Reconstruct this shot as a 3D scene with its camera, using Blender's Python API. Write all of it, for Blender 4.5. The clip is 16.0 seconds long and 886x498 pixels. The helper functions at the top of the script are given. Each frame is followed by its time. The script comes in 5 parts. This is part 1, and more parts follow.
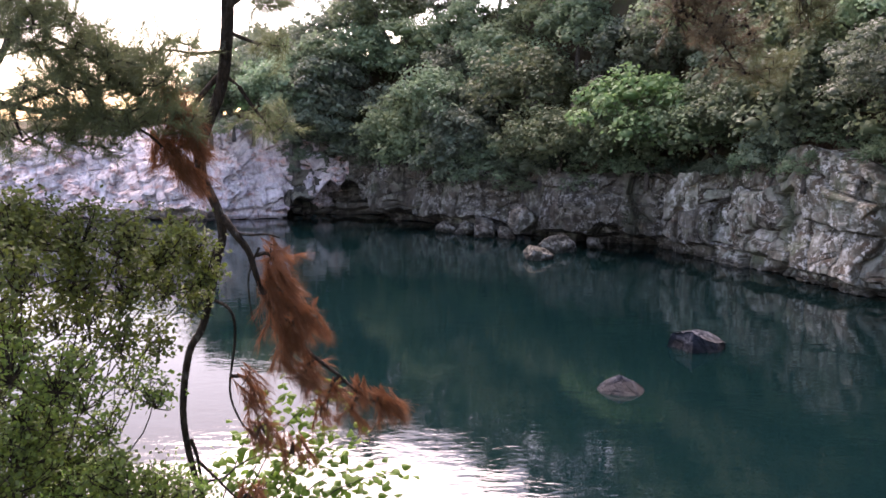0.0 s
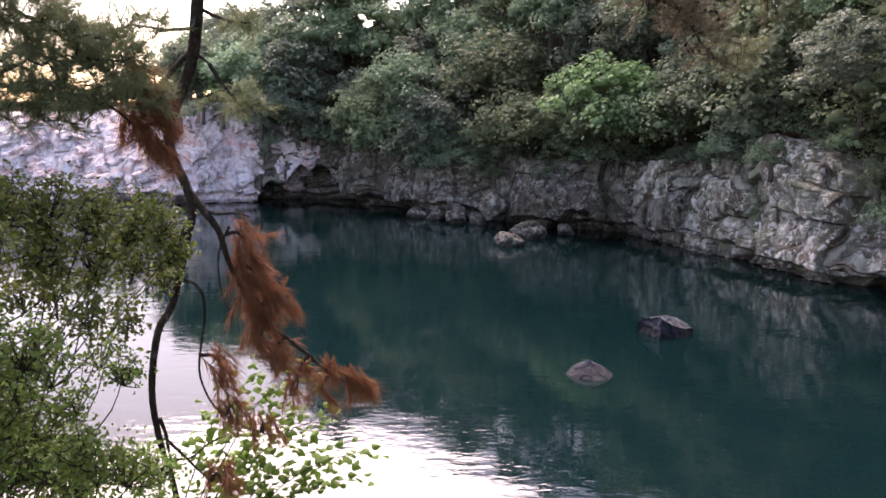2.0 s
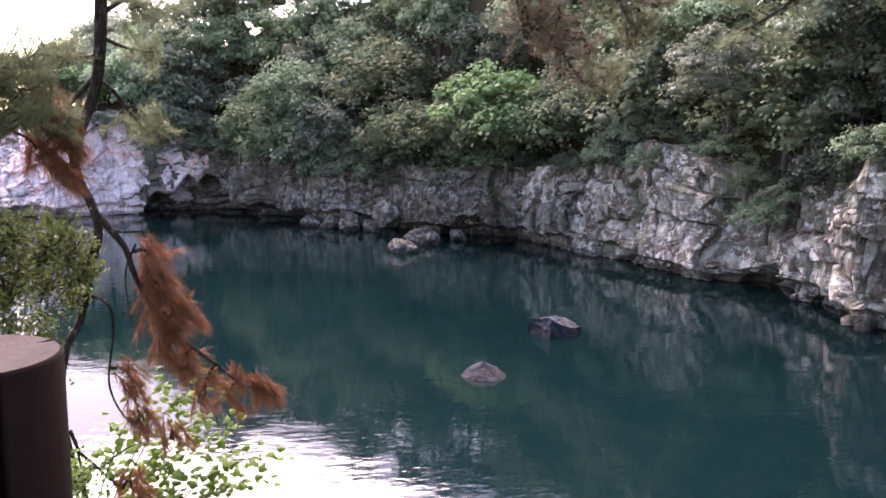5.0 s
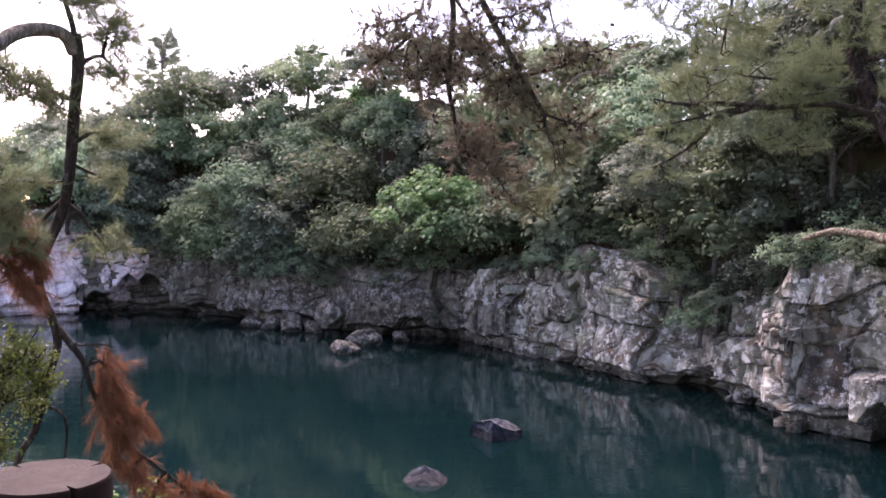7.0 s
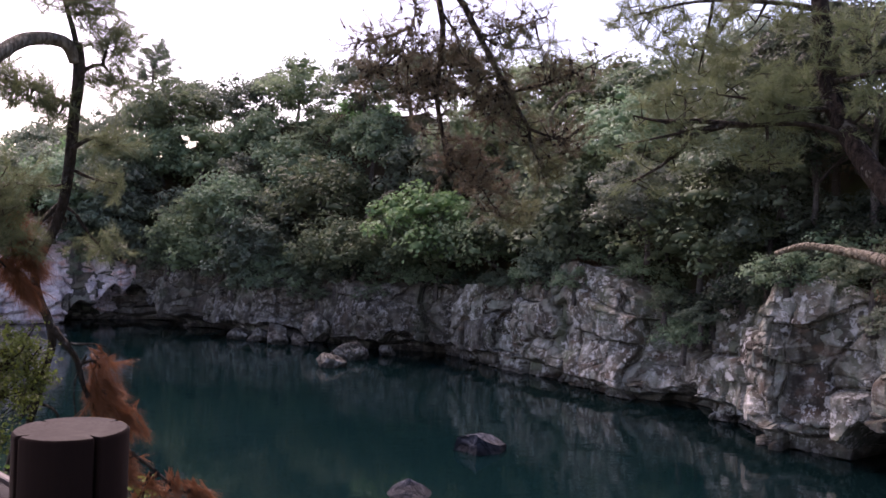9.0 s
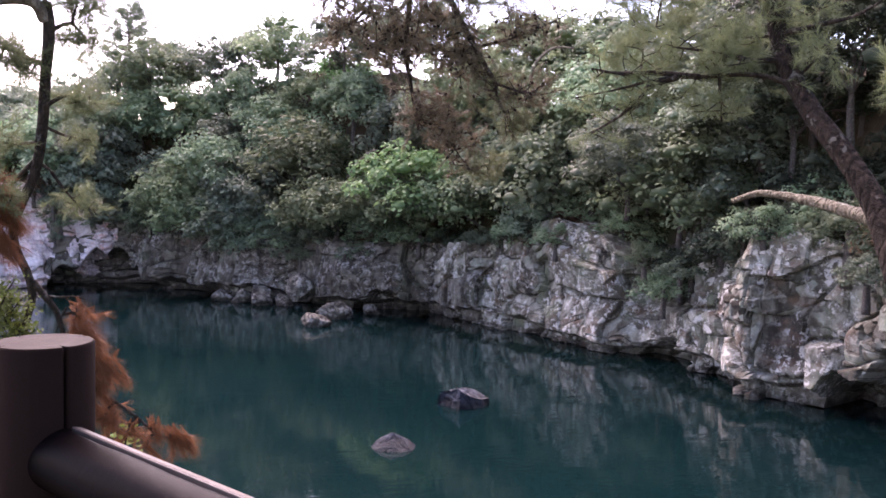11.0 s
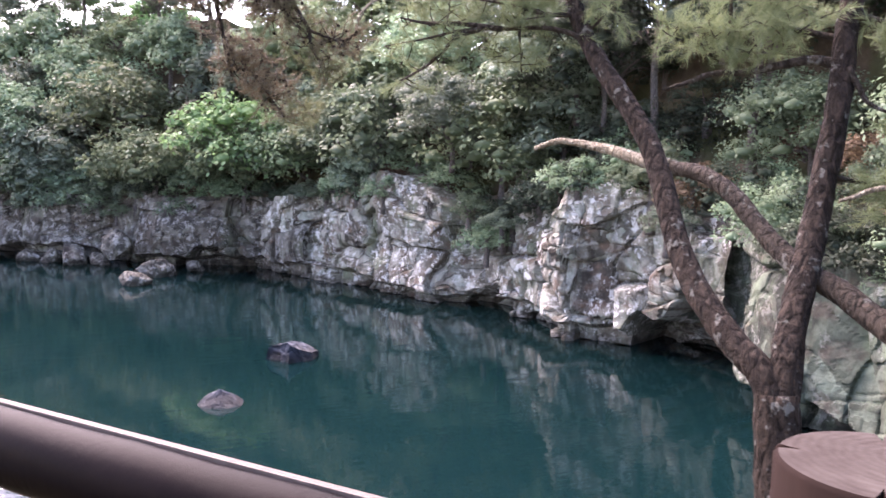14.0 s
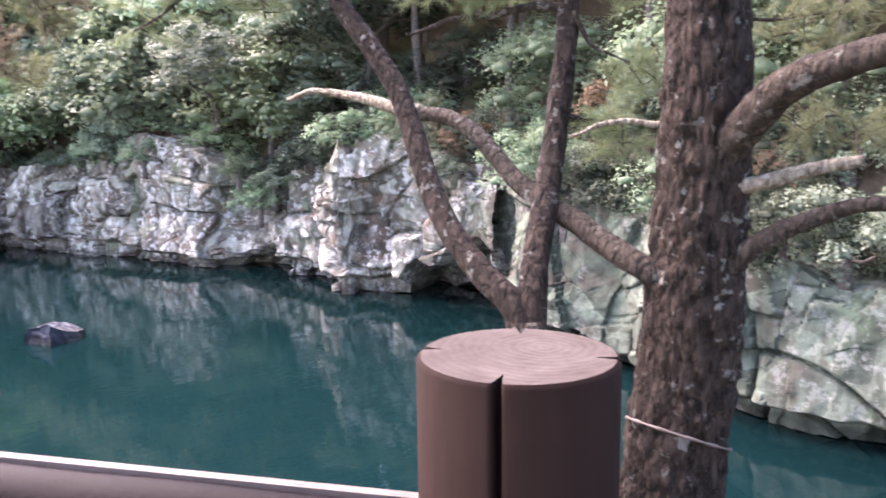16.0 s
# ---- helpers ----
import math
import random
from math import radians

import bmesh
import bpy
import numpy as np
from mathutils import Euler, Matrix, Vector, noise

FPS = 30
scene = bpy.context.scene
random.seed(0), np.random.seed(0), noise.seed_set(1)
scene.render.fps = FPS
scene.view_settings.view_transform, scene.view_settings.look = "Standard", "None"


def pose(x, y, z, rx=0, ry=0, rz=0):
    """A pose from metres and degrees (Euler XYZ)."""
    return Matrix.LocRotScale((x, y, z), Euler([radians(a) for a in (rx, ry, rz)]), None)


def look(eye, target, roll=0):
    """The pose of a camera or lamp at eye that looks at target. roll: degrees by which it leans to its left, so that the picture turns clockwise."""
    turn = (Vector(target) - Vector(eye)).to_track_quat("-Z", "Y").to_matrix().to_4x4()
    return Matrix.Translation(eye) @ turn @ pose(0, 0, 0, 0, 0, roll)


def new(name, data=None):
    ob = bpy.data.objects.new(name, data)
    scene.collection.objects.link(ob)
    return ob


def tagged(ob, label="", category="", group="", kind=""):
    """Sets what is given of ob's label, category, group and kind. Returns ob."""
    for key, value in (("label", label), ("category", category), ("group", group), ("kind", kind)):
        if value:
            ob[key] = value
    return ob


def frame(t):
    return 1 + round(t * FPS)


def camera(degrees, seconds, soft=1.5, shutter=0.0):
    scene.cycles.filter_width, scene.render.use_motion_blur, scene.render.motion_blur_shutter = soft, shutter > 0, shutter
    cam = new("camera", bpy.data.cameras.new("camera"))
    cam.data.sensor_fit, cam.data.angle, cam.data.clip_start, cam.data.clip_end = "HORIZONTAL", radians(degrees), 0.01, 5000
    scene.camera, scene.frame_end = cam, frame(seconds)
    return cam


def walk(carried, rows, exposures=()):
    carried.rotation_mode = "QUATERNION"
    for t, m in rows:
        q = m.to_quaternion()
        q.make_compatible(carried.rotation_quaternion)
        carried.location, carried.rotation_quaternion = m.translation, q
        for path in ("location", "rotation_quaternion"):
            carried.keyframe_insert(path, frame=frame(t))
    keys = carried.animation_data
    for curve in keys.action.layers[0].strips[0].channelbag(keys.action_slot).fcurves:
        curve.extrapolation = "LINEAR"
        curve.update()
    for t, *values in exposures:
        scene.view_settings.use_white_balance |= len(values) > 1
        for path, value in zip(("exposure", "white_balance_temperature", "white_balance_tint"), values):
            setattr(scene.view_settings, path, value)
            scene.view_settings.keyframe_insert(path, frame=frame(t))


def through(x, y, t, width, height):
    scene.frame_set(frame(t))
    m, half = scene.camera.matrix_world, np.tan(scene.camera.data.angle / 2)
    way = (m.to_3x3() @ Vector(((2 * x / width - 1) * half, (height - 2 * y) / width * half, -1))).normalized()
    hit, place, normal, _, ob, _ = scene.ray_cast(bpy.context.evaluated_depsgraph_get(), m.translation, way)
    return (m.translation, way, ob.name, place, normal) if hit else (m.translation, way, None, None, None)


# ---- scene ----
# ---- camera and walk: seconds, eye, yaw, pitch, roll ----
PATH = [
    (0.0, (0.010, 0.050, 7.012), 1.93, -8.39, 0.16),
    (0.5, (0.004, 0.048, 7.006), 1.48, -8.56, 0.29),
    (1.0, (0.001, 0.034, 6.990), 1.12, -8.83, 0.36),
    (1.5, (0.000, 0.041, 6.993), 0.80, -9.13, 0.58),
    (2.0, (0.016, 0.022, 6.984), -0.04, -9.32, 0.83),
    (2.5, (0.019, 0.037, 6.981), -1.16, -9.53, 0.42),
    (3.0, (0.027, 0.028, 6.973), -2.12, -10.20, -0.43),
    (3.5, (0.032, -0.008, 6.976), -3.34, -11.10, -0.32),
    (6.0, (-0.034, -0.643, 7.165), -9.57, -5.63, 1.07),
    (6.5, (-0.028, -0.723, 7.200), -10.48, -3.86, 1.32),
    (7.0, (-0.066, -0.772, 7.206), -11.11, -1.94, 1.23),
    (7.5, (-0.112, -0.818, 7.213), -11.46, -0.13, 1.24),
    (8.0, (-0.150, -0.868, 7.199), -12.28, 0.26, 1.23),
    (8.5, (-0.135, -0.892, 7.185), -12.56, -0.39, 1.56),
    (9.0, (-0.087, -0.955, 7.162), -11.90, -0.85, 2.12),
    (11.5, (-0.015, -1.212, 7.111), -13.52, -4.21, 1.01),
    (12.0, (-0.043, -1.245, 7.111), -15.25, -4.61, 1.22),
    (12.5, (-0.039, -1.275, 7.115), -19.43, -4.58, 1.47),
    (13.0, (-0.018, -1.270, 7.106), -22.22, -4.72, 1.52),
    (13.5, (0.023, -1.286, 7.086), -23.25, -5.78, 1.82),
    (14.0, (0.045, -1.354, 7.068), -24.65, -6.42, 1.44),
    (14.5, (0.095, -1.362, 7.081), -27.29, -6.56, 0.49),
    (15.0, (0.131, -1.367, 7.068), -30.07, -7.20, 0.09),
    (15.5, (0.196, -1.374, 7.034), -33.45, -8.26, -0.18),
    (16.0, (0.157, -1.409, 7.034), -39.71, -9.33, -0.71),
]
EXPOSURES = [(t, e + 0.08, 6950 if t < 5 else 6700 if t < 10 else 6600, 38 if t < 5 else 46 if t < 14 else 40) for t, e in ((0.0, 1.5), (3.5, 1.5), (6.0, 2.2), (6.5, 2.2), (7.0, 1.65), (7.5, 1.1), (9.2, 0.85), (11.3, 1.9), (13.0, 2.15), (14.5, 2.75), (16.0, 3.0))]
cam = camera(55.52, 16.0, soft=1.6, shutter=0.3)
walk(cam, [(t, pose(*eye, 90 + tilt, 0, yaw) @ pose(0, 0, 0, 0, 0, lean)) for t, eye, yaw, tilt, lean in PATH], EXPOSURES)

# ---- sky and sun: late afternoon, the sun low behind the wooded far bank ----
world = bpy.data.worlds.new("sky")
scene.world = world
world.use_nodes = True
wn, wl = world.node_tree.nodes, world.node_tree.links
sky = wn.new("ShaderNodeTexSky")
sky.sky_type = "NISHITA"
sky.sun_disc = False
sky.sun_elevation = radians(38)
sky.sun_rotation = radians(-18)
sky.dust_density = 1.0
sky.air_density = 1.2
wl.new(sky.outputs[0], wn["Background"].inputs[0])
wn["Background"].inputs[1].default_value = 0.15
# a hazy, bright sky round the hidden sun
sun = new("sun", bpy.data.lights.new("sun", "SUN"))
sun.data.energy = 4.9
sun.data.angle = radians(62)
sun.data.color = (1.0, 0.93, 0.84)
sun.matrix_world = look((-15, 58, 77), (0, 0, 0))

# ---- materials ----
class Mat:
    """A node material with short calls for its nodes."""
    def __init__(self, name):
        self.m = bpy.data.materials.new(name)
        self.m.use_nodes = True
        self.n, self.l = self.m.node_tree.nodes, self.m.node_tree.links
        self.b = self.n["Principled BSDF"]
        self.out = self.n["Material Output"]

    def put(self, socket, v):
        if hasattr(v, "links"):
            self.l.new(v, socket)
        else:
            socket.default_value = v

    def coord(self, scale=(1, 1, 1), kind="Object"):
        c, mp = self.n.new("ShaderNodeTexCoord"), self.n.new("ShaderNodeMapping")
        self.l.new(c.outputs[kind], mp.inputs[0])
        mp.inputs["Scale"].default_value = scale
        return mp.outputs[0]

    def noise(self, scale, vec=None, detail=5, rough=0.6, warp=0.0):
        t = self.n.new("ShaderNodeTexNoise")
        t.inputs["Scale"].default_value, t.inputs["Detail"].default_value = scale, detail
        t.inputs["Roughness"].default_value, t.inputs["Distortion"].default_value = rough, warp
        if vec is not None:
            self.l.new(vec, t.inputs["Vector"])
        return t.outputs[0]

    def cells(self, scale, vec=None, feature="F1", out=0):
        t = self.n.new("ShaderNodeTexVoronoi")
        t.feature = feature
        t.inputs["Scale"].default_value = scale
        if vec is not None:
            self.l.new(vec, t.inputs["Vector"])
        return t.outputs[out]

    def ramp(self, fac, *stops):
        r = self.n.new("ShaderNodeValToRGB")
        while len(r.color_ramp.elements) < len(stops):
            r.color_ramp.elements.new(0.5)
        for e, (p, c) in zip(r.color_ramp.elements, stops):
            e.position = p
            e.color = (c, c, c, 1) if isinstance(c, (int, float)) else (*c, 1)
        self.l.new(fac, r.inputs[0])
        return r.outputs[0]

    def mix(self, fac, a, b, blend="MIX"):
        x = self.n.new("ShaderNodeMixRGB")
        x.blend_type = blend
        for s, v in zip(x.inputs, (fac, a, b)):
            self.put(s, (*v, 1) if isinstance(v, tuple) and len(v) == 3 else v)
        return x.outputs[0]

    def math(self, op, a, b=0.0):
        x = self.n.new("ShaderNodeMath")
        x.operation = op
        self.put(x.inputs[0], a), self.put(x.inputs[1], b)
        return x.outputs[0]

    def bump(self, height, strength=0.5, distance=0.05, under=None):
        x = self.n.new("ShaderNodeBump")
        x.inputs["Strength"].default_value, x.inputs["Distance"].default_value = strength, distance
        self.l.new(height, x.inputs["Height"])
        if under is not None:
            self.l.new(under, x.inputs["Normal"])
        return x.outputs[0]

    def done(self, color, rough=0.8, normal=None, spec=0.3):
        self.put(self.b.inputs["Base Color"], (*color, 1) if isinstance(color, tuple) else color)
        self.put(self.b.inputs["Roughness"], rough)
        self.b.inputs["Specular IOR Level"].default_value = spec
        if normal is not None:
            self.l.new(normal, self.b.inputs["Normal"])
        return self.m


def rock_material(name, dark, mid, pale, lichen=0.5, warm=(0.30, 0.22, 0.17), moss=0.3):
    """Jointed rock: every block has its own tint, with stains, moss and pale lichen crusts."""
    m = Mat(name)
    v = m.coord()
    fine = m.noise(3.0, v, 8, 0.7)
    att = m.n.new("ShaderNodeAttribute")
    att.attribute_name = "tone"
    tone = att.outputs["Fac"]
    second, third = (m.math("FRACT", m.math("MULTIPLY", tone, k)) for k in (7.31, 13.7))
    green = m.mix(0.55, pale, (0.30, 0.37, 0.27))
    base = m.mix(m.ramp(tone, (0.15, 0.0), (0.60, 1.0)), dark, mid)
    base = m.mix(m.ramp(second, (0.60, 0.0), (0.72, 0.8)), base, m.mix(m.ramp(third, (0.35, 0.0), (0.6, moss)), pale, green))
    base = m.mix(m.ramp(m.noise(0.9, m.coord((1, 1, 1.7)), 4), (0.52, 0.0), (0.64, 0.75)), base, warm)
    base = m.mix(m.ramp(m.noise(1.3, v, 7, 0.7), (0.48, 0.0), (0.62, 0.5)), base, pale)
    base = m.mix(m.ramp(m.noise(0.6, m.coord((1, 1, 0.6)), 4), (0.52, 0.0), (0.7, moss)), base, m.mix(0.5, mid, (0.16, 0.24, 0.12)))
    base = m.mix(m.ramp(fine, (0.35, 0.6), (0.55, 0.0)), base, m.mix(1.0, base, (0.4, 0.39, 0.38), "MULTIPLY"))
    streak = m.ramp(m.noise(1.6, m.coord((1, 1, 0.12)), 4), (0.48, 0.0), (0.66, 0.8))
    base = m.mix(streak, base, m.mix(1.0, base, (0.42, 0.38, 0.36), "MULTIPLY"))
    spots = m.math("MULTIPLY", m.ramp(m.noise(2.8, v, 10, 0.78), (0.525, 0.0), (0.55, 1.0)), m.ramp(m.noise(0.42, m.coord((1, 1, 0.6)), 4), (0.43, 0.0), (0.51, lichen)))
    base = m.mix(spots, base, m.mix(0.7, pale, (0.68, 0.66, 0.60)))
    # The foot is darkened for both wet rock and the shadow by the water.
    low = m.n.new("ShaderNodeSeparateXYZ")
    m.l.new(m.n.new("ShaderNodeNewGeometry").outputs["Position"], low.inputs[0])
    wet_shade = m.ramp(m.math("ADD", low.outputs[2], m.math("MULTIPLY", m.noise(1.3, v, 4), 0.5)), (0.42, 1.0), (0.60, 0.0))
    base = m.mix(wet_shade, base, m.mix(1.0, base, (0.42, 0.40, 0.38), "MULTIPLY"))
    n = m.bump(m.noise(5.0, v, 10, 0.75), 0.6, 0.10)
    n = m.bump(m.noise(1.6, v, 5, 0.6), 0.25, 0.25, n)
    return m.done(base, m.ramp(fine, (0.3, 0.75), (0.7, 0.95)), n, 0.25)


def leaf_material(name, a, b, c=None, through=0.35, gloss=0.45):
    """Leaves: colour from a to b by leaf, and from tree to tree."""
    m = Mat(name)
    geo, info = m.n.new("ShaderNodeNewGeometry"), m.n.new("ShaderNodeObjectInfo")
    col = m.mix(geo.outputs["Random Per Island"], a, b)
    col = m.mix(m.ramp(m.noise(0.35, m.coord(), 2), (0.4, 0.0), (0.65, 0.8)), col, c or b)
    hue = m.n.new("ShaderNodeHueSaturation")
    m.put(hue.inputs["Hue"], m.math("ADD", m.math("MULTIPLY", info.outputs["Random"], 0.045), 0.487))
    m.put(hue.inputs["Value"], m.math("ADD", m.math("MULTIPLY", info.outputs["Random"], 0.65), 0.70))
    m.l.new(col, hue.inputs["Color"])
    m.done(hue.outputs[0], 0.5, None, gloss)
    tr, mx = m.n.new("ShaderNodeBsdfTranslucent"), m.n.new("ShaderNodeMixShader")
    m.l.new(hue.outputs[0], tr.inputs[0])
    mx.inputs[0].default_value = through
    m.l.new(m.b.outputs[0], mx.inputs[1]), m.l.new(tr.outputs[0], mx.inputs[2])
    m.l.new(mx.outputs[0], m.out.inputs[0])
    return m.m


def bark_material(name, dark, light, scale=1.0, patch=0.3):
    m = Mat(name)
    v = m.coord((16 * scale, 16 * scale, 6 * scale))
    split = m.noise(1.6, v, 6, 0.7, 0.8)
    plates = m.cells(1.3, m.mix(0.25, v, m.noise(2.0, v, 3)), "DISTANCE_TO_EDGE")
    col = m.mix(m.ramp(split, (0.42, 0.0), (0.60, 1.0)), dark, light)
    col = m.mix(m.ramp(plates, (0.0, 0.55), (0.10, 0.0)), col, dark)
    col = m.mix(m.ramp(m.noise(5.0, m.coord(), 5), (0.4, 0.0), (0.7, 0.7)), col, m.mix(0.45, dark, light))
    col = m.mix(m.ramp(m.noise(11.0, m.coord(), 5), (0.60, 0.0), (0.65, patch)), col, (0.42, 0.44, 0.38))
    h = m.math("ADD", m.ramp(plates, (0.0, 0.0), (0.2, 0.6)), m.math("ADD", split, m.noise(30.0, m.coord(), 6)))
    return m.done(col, 0.9, m.bump(h, 1.0, 0.03), 0.12)


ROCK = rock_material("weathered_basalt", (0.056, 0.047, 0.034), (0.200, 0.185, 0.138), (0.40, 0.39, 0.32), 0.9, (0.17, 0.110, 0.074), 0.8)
# Brown rock, darkened further for the canopy's shade on the far cliff.
DARK_ROCK = rock_material("brown_shaded_basalt", (0.030, 0.027, 0.021), (0.095, 0.085, 0.066), (0.195, 0.178, 0.142), 0.4, (0.10, 0.076, 0.056), 0.4)
# Pale pink rock, its tone raised to hold the light of the open sky.
PALE_LIT_ROCK = rock_material("pale_rock", (0.42, 0.35, 0.34), (0.80, 0.70, 0.70), (0.86, 0.79, 0.78), 0.5, (0.62, 0.32, 0.24), 0.1)
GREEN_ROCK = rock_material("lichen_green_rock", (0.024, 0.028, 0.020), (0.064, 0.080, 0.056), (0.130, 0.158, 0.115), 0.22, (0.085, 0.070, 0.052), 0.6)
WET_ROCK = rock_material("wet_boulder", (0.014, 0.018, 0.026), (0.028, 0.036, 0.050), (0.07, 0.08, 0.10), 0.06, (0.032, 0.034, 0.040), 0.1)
BARK = bark_material("pine_bark", (0.019, 0.0155, 0.012), (0.070, 0.056, 0.041), 1.0, 0.2)
RED_BARK = bark_material("old_pine_bark", (0.008, 0.0062, 0.0047), (0.050, 0.037, 0.027), 0.9, 0.22)
PALE_BARK = bark_material("pale_weathered_bark", (0.10, 0.085, 0.062), (0.30, 0.275, 0.205), 1.2)
GREY_BARK = bark_material("grey_bark", (0.07, 0.06, 0.055), (0.20, 0.18, 0.155), 1.4)
LEAF = leaf_material("broad_leaf", (0.115, 0.17, 0.10), (0.20, 0.265, 0.16), (0.185, 0.24, 0.145), 0.45, 0.2)
LEAF_OLIVE = leaf_material("olive_leaf", (0.13, 0.175, 0.095), (0.21, 0.255, 0.14), (0.18, 0.235, 0.13), 0.45, 0.2)
LEAF_BRIGHT = leaf_material("fresh_leaf", (0.12, 0.215, 0.09), (0.20, 0.31, 0.12), (0.18, 0.275, 0.12), 0.45, 0.3)
LEAF_GREY = leaf_material("grey_leaf", (0.12, 0.165, 0.115), (0.21, 0.26, 0.18), (0.17, 0.205, 0.13), 0.45, 0.35)
LEAF_NEAR = leaf_material("shrub_leaf", (0.058, 0.092, 0.020), (0.215, 0.295, 0.050), (0.135, 0.175, 0.040), 0.45)
NEEDLE = leaf_material("pine_needle", (0.085, 0.100, 0.050), (0.165, 0.178, 0.085), (0.14, 0.148, 0.072), 0.45, 0.2)
NEEDLE_OLD = leaf_material("old_needle", (0.070, 0.050, 0.036), (0.125, 0.096, 0.062), (0.12, 0.108, 0.066), 0.35, 0.2)
# Leaf colour darkened to carry the deep shade of the right-hand woods.
LEAF_SHADED = leaf_material("shaded_leaf", (0.034, 0.050, 0.034), (0.066, 0.086, 0.056), (0.06, 0.07, 0.046), 0.35, 0.1)
LEAF_BROWN = leaf_material("dry_leaf", (0.12, 0.075, 0.055), (0.20, 0.125, 0.085), (0.16, 0.10, 0.07), 0.4, 0.2)
LEAF_LIME = leaf_material("lime_leaf", (0.07, 0.14, 0.02), (0.16, 0.27, 0.04), (0.12, 0.21, 0.03), 0.45, 0.12)
DEAD = leaf_material("dead_needle", (0.095, 0.030, 0.020), (0.21, 0.068, 0.042), (0.15, 0.047, 0.03), 0.35, 0.15)


def soil():
    m = Mat("leaf_litter")
    c = m.mix(m.noise(2.0, m.coord(), 8), (0.035, 0.028, 0.02), (0.11, 0.085, 0.055))
    c = m.mix(m.ramp(m.noise(0.4, m.coord(), 3), (0.45, 0.0), (0.6, 0.7)), c, (0.05, 0.065, 0.025))
    return m.done(c, 0.95, m.bump(m.noise(6.0, m.coord(), 8), 0.8, 0.1), 0.1)


def water():
    m = Mat("river_water")
    m.b.inputs["IOR"].default_value = 1.33
    v = m.coord((1, 1, 1))
    c = m.mix(m.ramp(m.noise(0.06, v, 3), (0.3, 0.0), (0.7, 1.0)), (0.0010, 0.0066, 0.0073), (0.0018, 0.0094, 0.0098))
    h = m.math("ADD", m.noise(0.55, m.coord((1.0, 2.2, 1)), 3, 0.5, 0.6), m.math("MULTIPLY", m.noise(2.6, m.coord((1, 1.8, 1)), 3, 0.5, 0.4), 0.4))
    gust = m.ramp(m.noise(0.13, m.coord((1, 1.6, 1)), 3), (0.44, 0.55), (0.62, 1.0))
    m.done(c, 0.012, m.bump(m.math("MULTIPLY", h, gust), 0.05, 0.2), 0.36)
    return m.m


def wood(name, dark, light, rings, gloss=0.85, spec=0.06):
    m = Mat(name)
    if rings:
        v = m.n.new("ShaderNodeTexWave")
        v.wave_type, v.rings_direction = "RINGS", "Z"
        mp = m.coord((1, 1, 0.02))
        mp.node.inputs["Location"].default_value = (0.026, -0.018, 0)
        m.l.new(mp, v.inputs[0])
        v.inputs["Scale"].default_value, v.inputs["Distortion"].default_value, v.inputs["Detail"].default_value = 34, 6.0, 4
        g = m.math("ADD", m.math("MULTIPLY", v.outputs[1], 0.28), m.math("MULTIPLY", m.ramp(m.noise(26.0, m.coord(), 7, 0.7), (0.36, 0.0), (0.64, 1.0)), 0.72))
    else:
        g = m.noise(14.0, m.coord((6, 6, 0.6)), 8, 0.7)
    c = m.mix(g, dark, light)
    c = m.mix(m.ramp(m.noise(9.0, m.coord(), 6), (0.42, 0.0), (0.66, 0.6)), c, dark)
    return m.done(c, gloss, m.bump(g, 0.12 if rings else 0.25, 0.004), spec)


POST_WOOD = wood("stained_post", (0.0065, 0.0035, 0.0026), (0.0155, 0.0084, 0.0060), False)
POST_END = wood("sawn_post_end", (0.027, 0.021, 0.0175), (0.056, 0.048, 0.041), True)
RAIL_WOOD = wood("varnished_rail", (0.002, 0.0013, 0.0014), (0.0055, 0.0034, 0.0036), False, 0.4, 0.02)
# Pale colour: a painted sheen on the rail's lip, and the trunk wire.
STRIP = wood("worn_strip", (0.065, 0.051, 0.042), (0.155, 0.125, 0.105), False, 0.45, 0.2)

SOIL, WATER = soil(), water()

# ---- helpers of shape ----
rng = np.random.default_rng(7)


def mesh_of(name, verts, faces, material, smooth=False):
    """A mesh from points and faces; even faces go in as one block."""
    me = bpy.data.meshes.new(name)
    verts = np.asarray(verts, np.float32).reshape(-1, 3)
    sizes = {len(f) for f in faces}
    if len(sizes) == 1:
        k, n = sizes.pop(), len(faces)
        me.vertices.add(len(verts))
        me.vertices.foreach_set("co", verts.ravel())
        me.loops.add(k * n)
        me.loops.foreach_set("vertex_index", np.asarray(faces, np.int32).ravel())
        me.polygons.add(n)
        me.polygons.foreach_set("loop_start", np.arange(0, k * n, k, dtype=np.int32))
        me.update(calc_edges=True)
    else:
        me.from_pydata(verts.tolist(), [], faces)
    me.materials.append(material)
    me.polygons.foreach_set("use_smooth", np.full(len(me.polygons), smooth))
    me.update()
    return me


def thing(name, label, category, group="", kind="", at=(0, 0, 0)):
    ob = new(name)
    ob.empty_display_size = 0.2
    ob.location = at
    return tagged(ob, label, category, group, kind)


def piece(name, me, parent, label=""):
    ob = new(name, me)
    ob.parent = parent
    return tagged(ob, label)


def hash3(c, k):
    """Repeatable random numbers in 0..1 for whole-numbered cells."""
    n = c[..., 0] * 73856093 ^ c[..., 1] * 19349663 ^ c[..., 2] * 83492791 ^ (k * 2654435761)
    n = (n ^ (n >> 13)) * 1274126177 & 0x7FFFFFFF
    return ((n ^ (n >> 16)) & 0xFFFFF) / 0xFFFFF


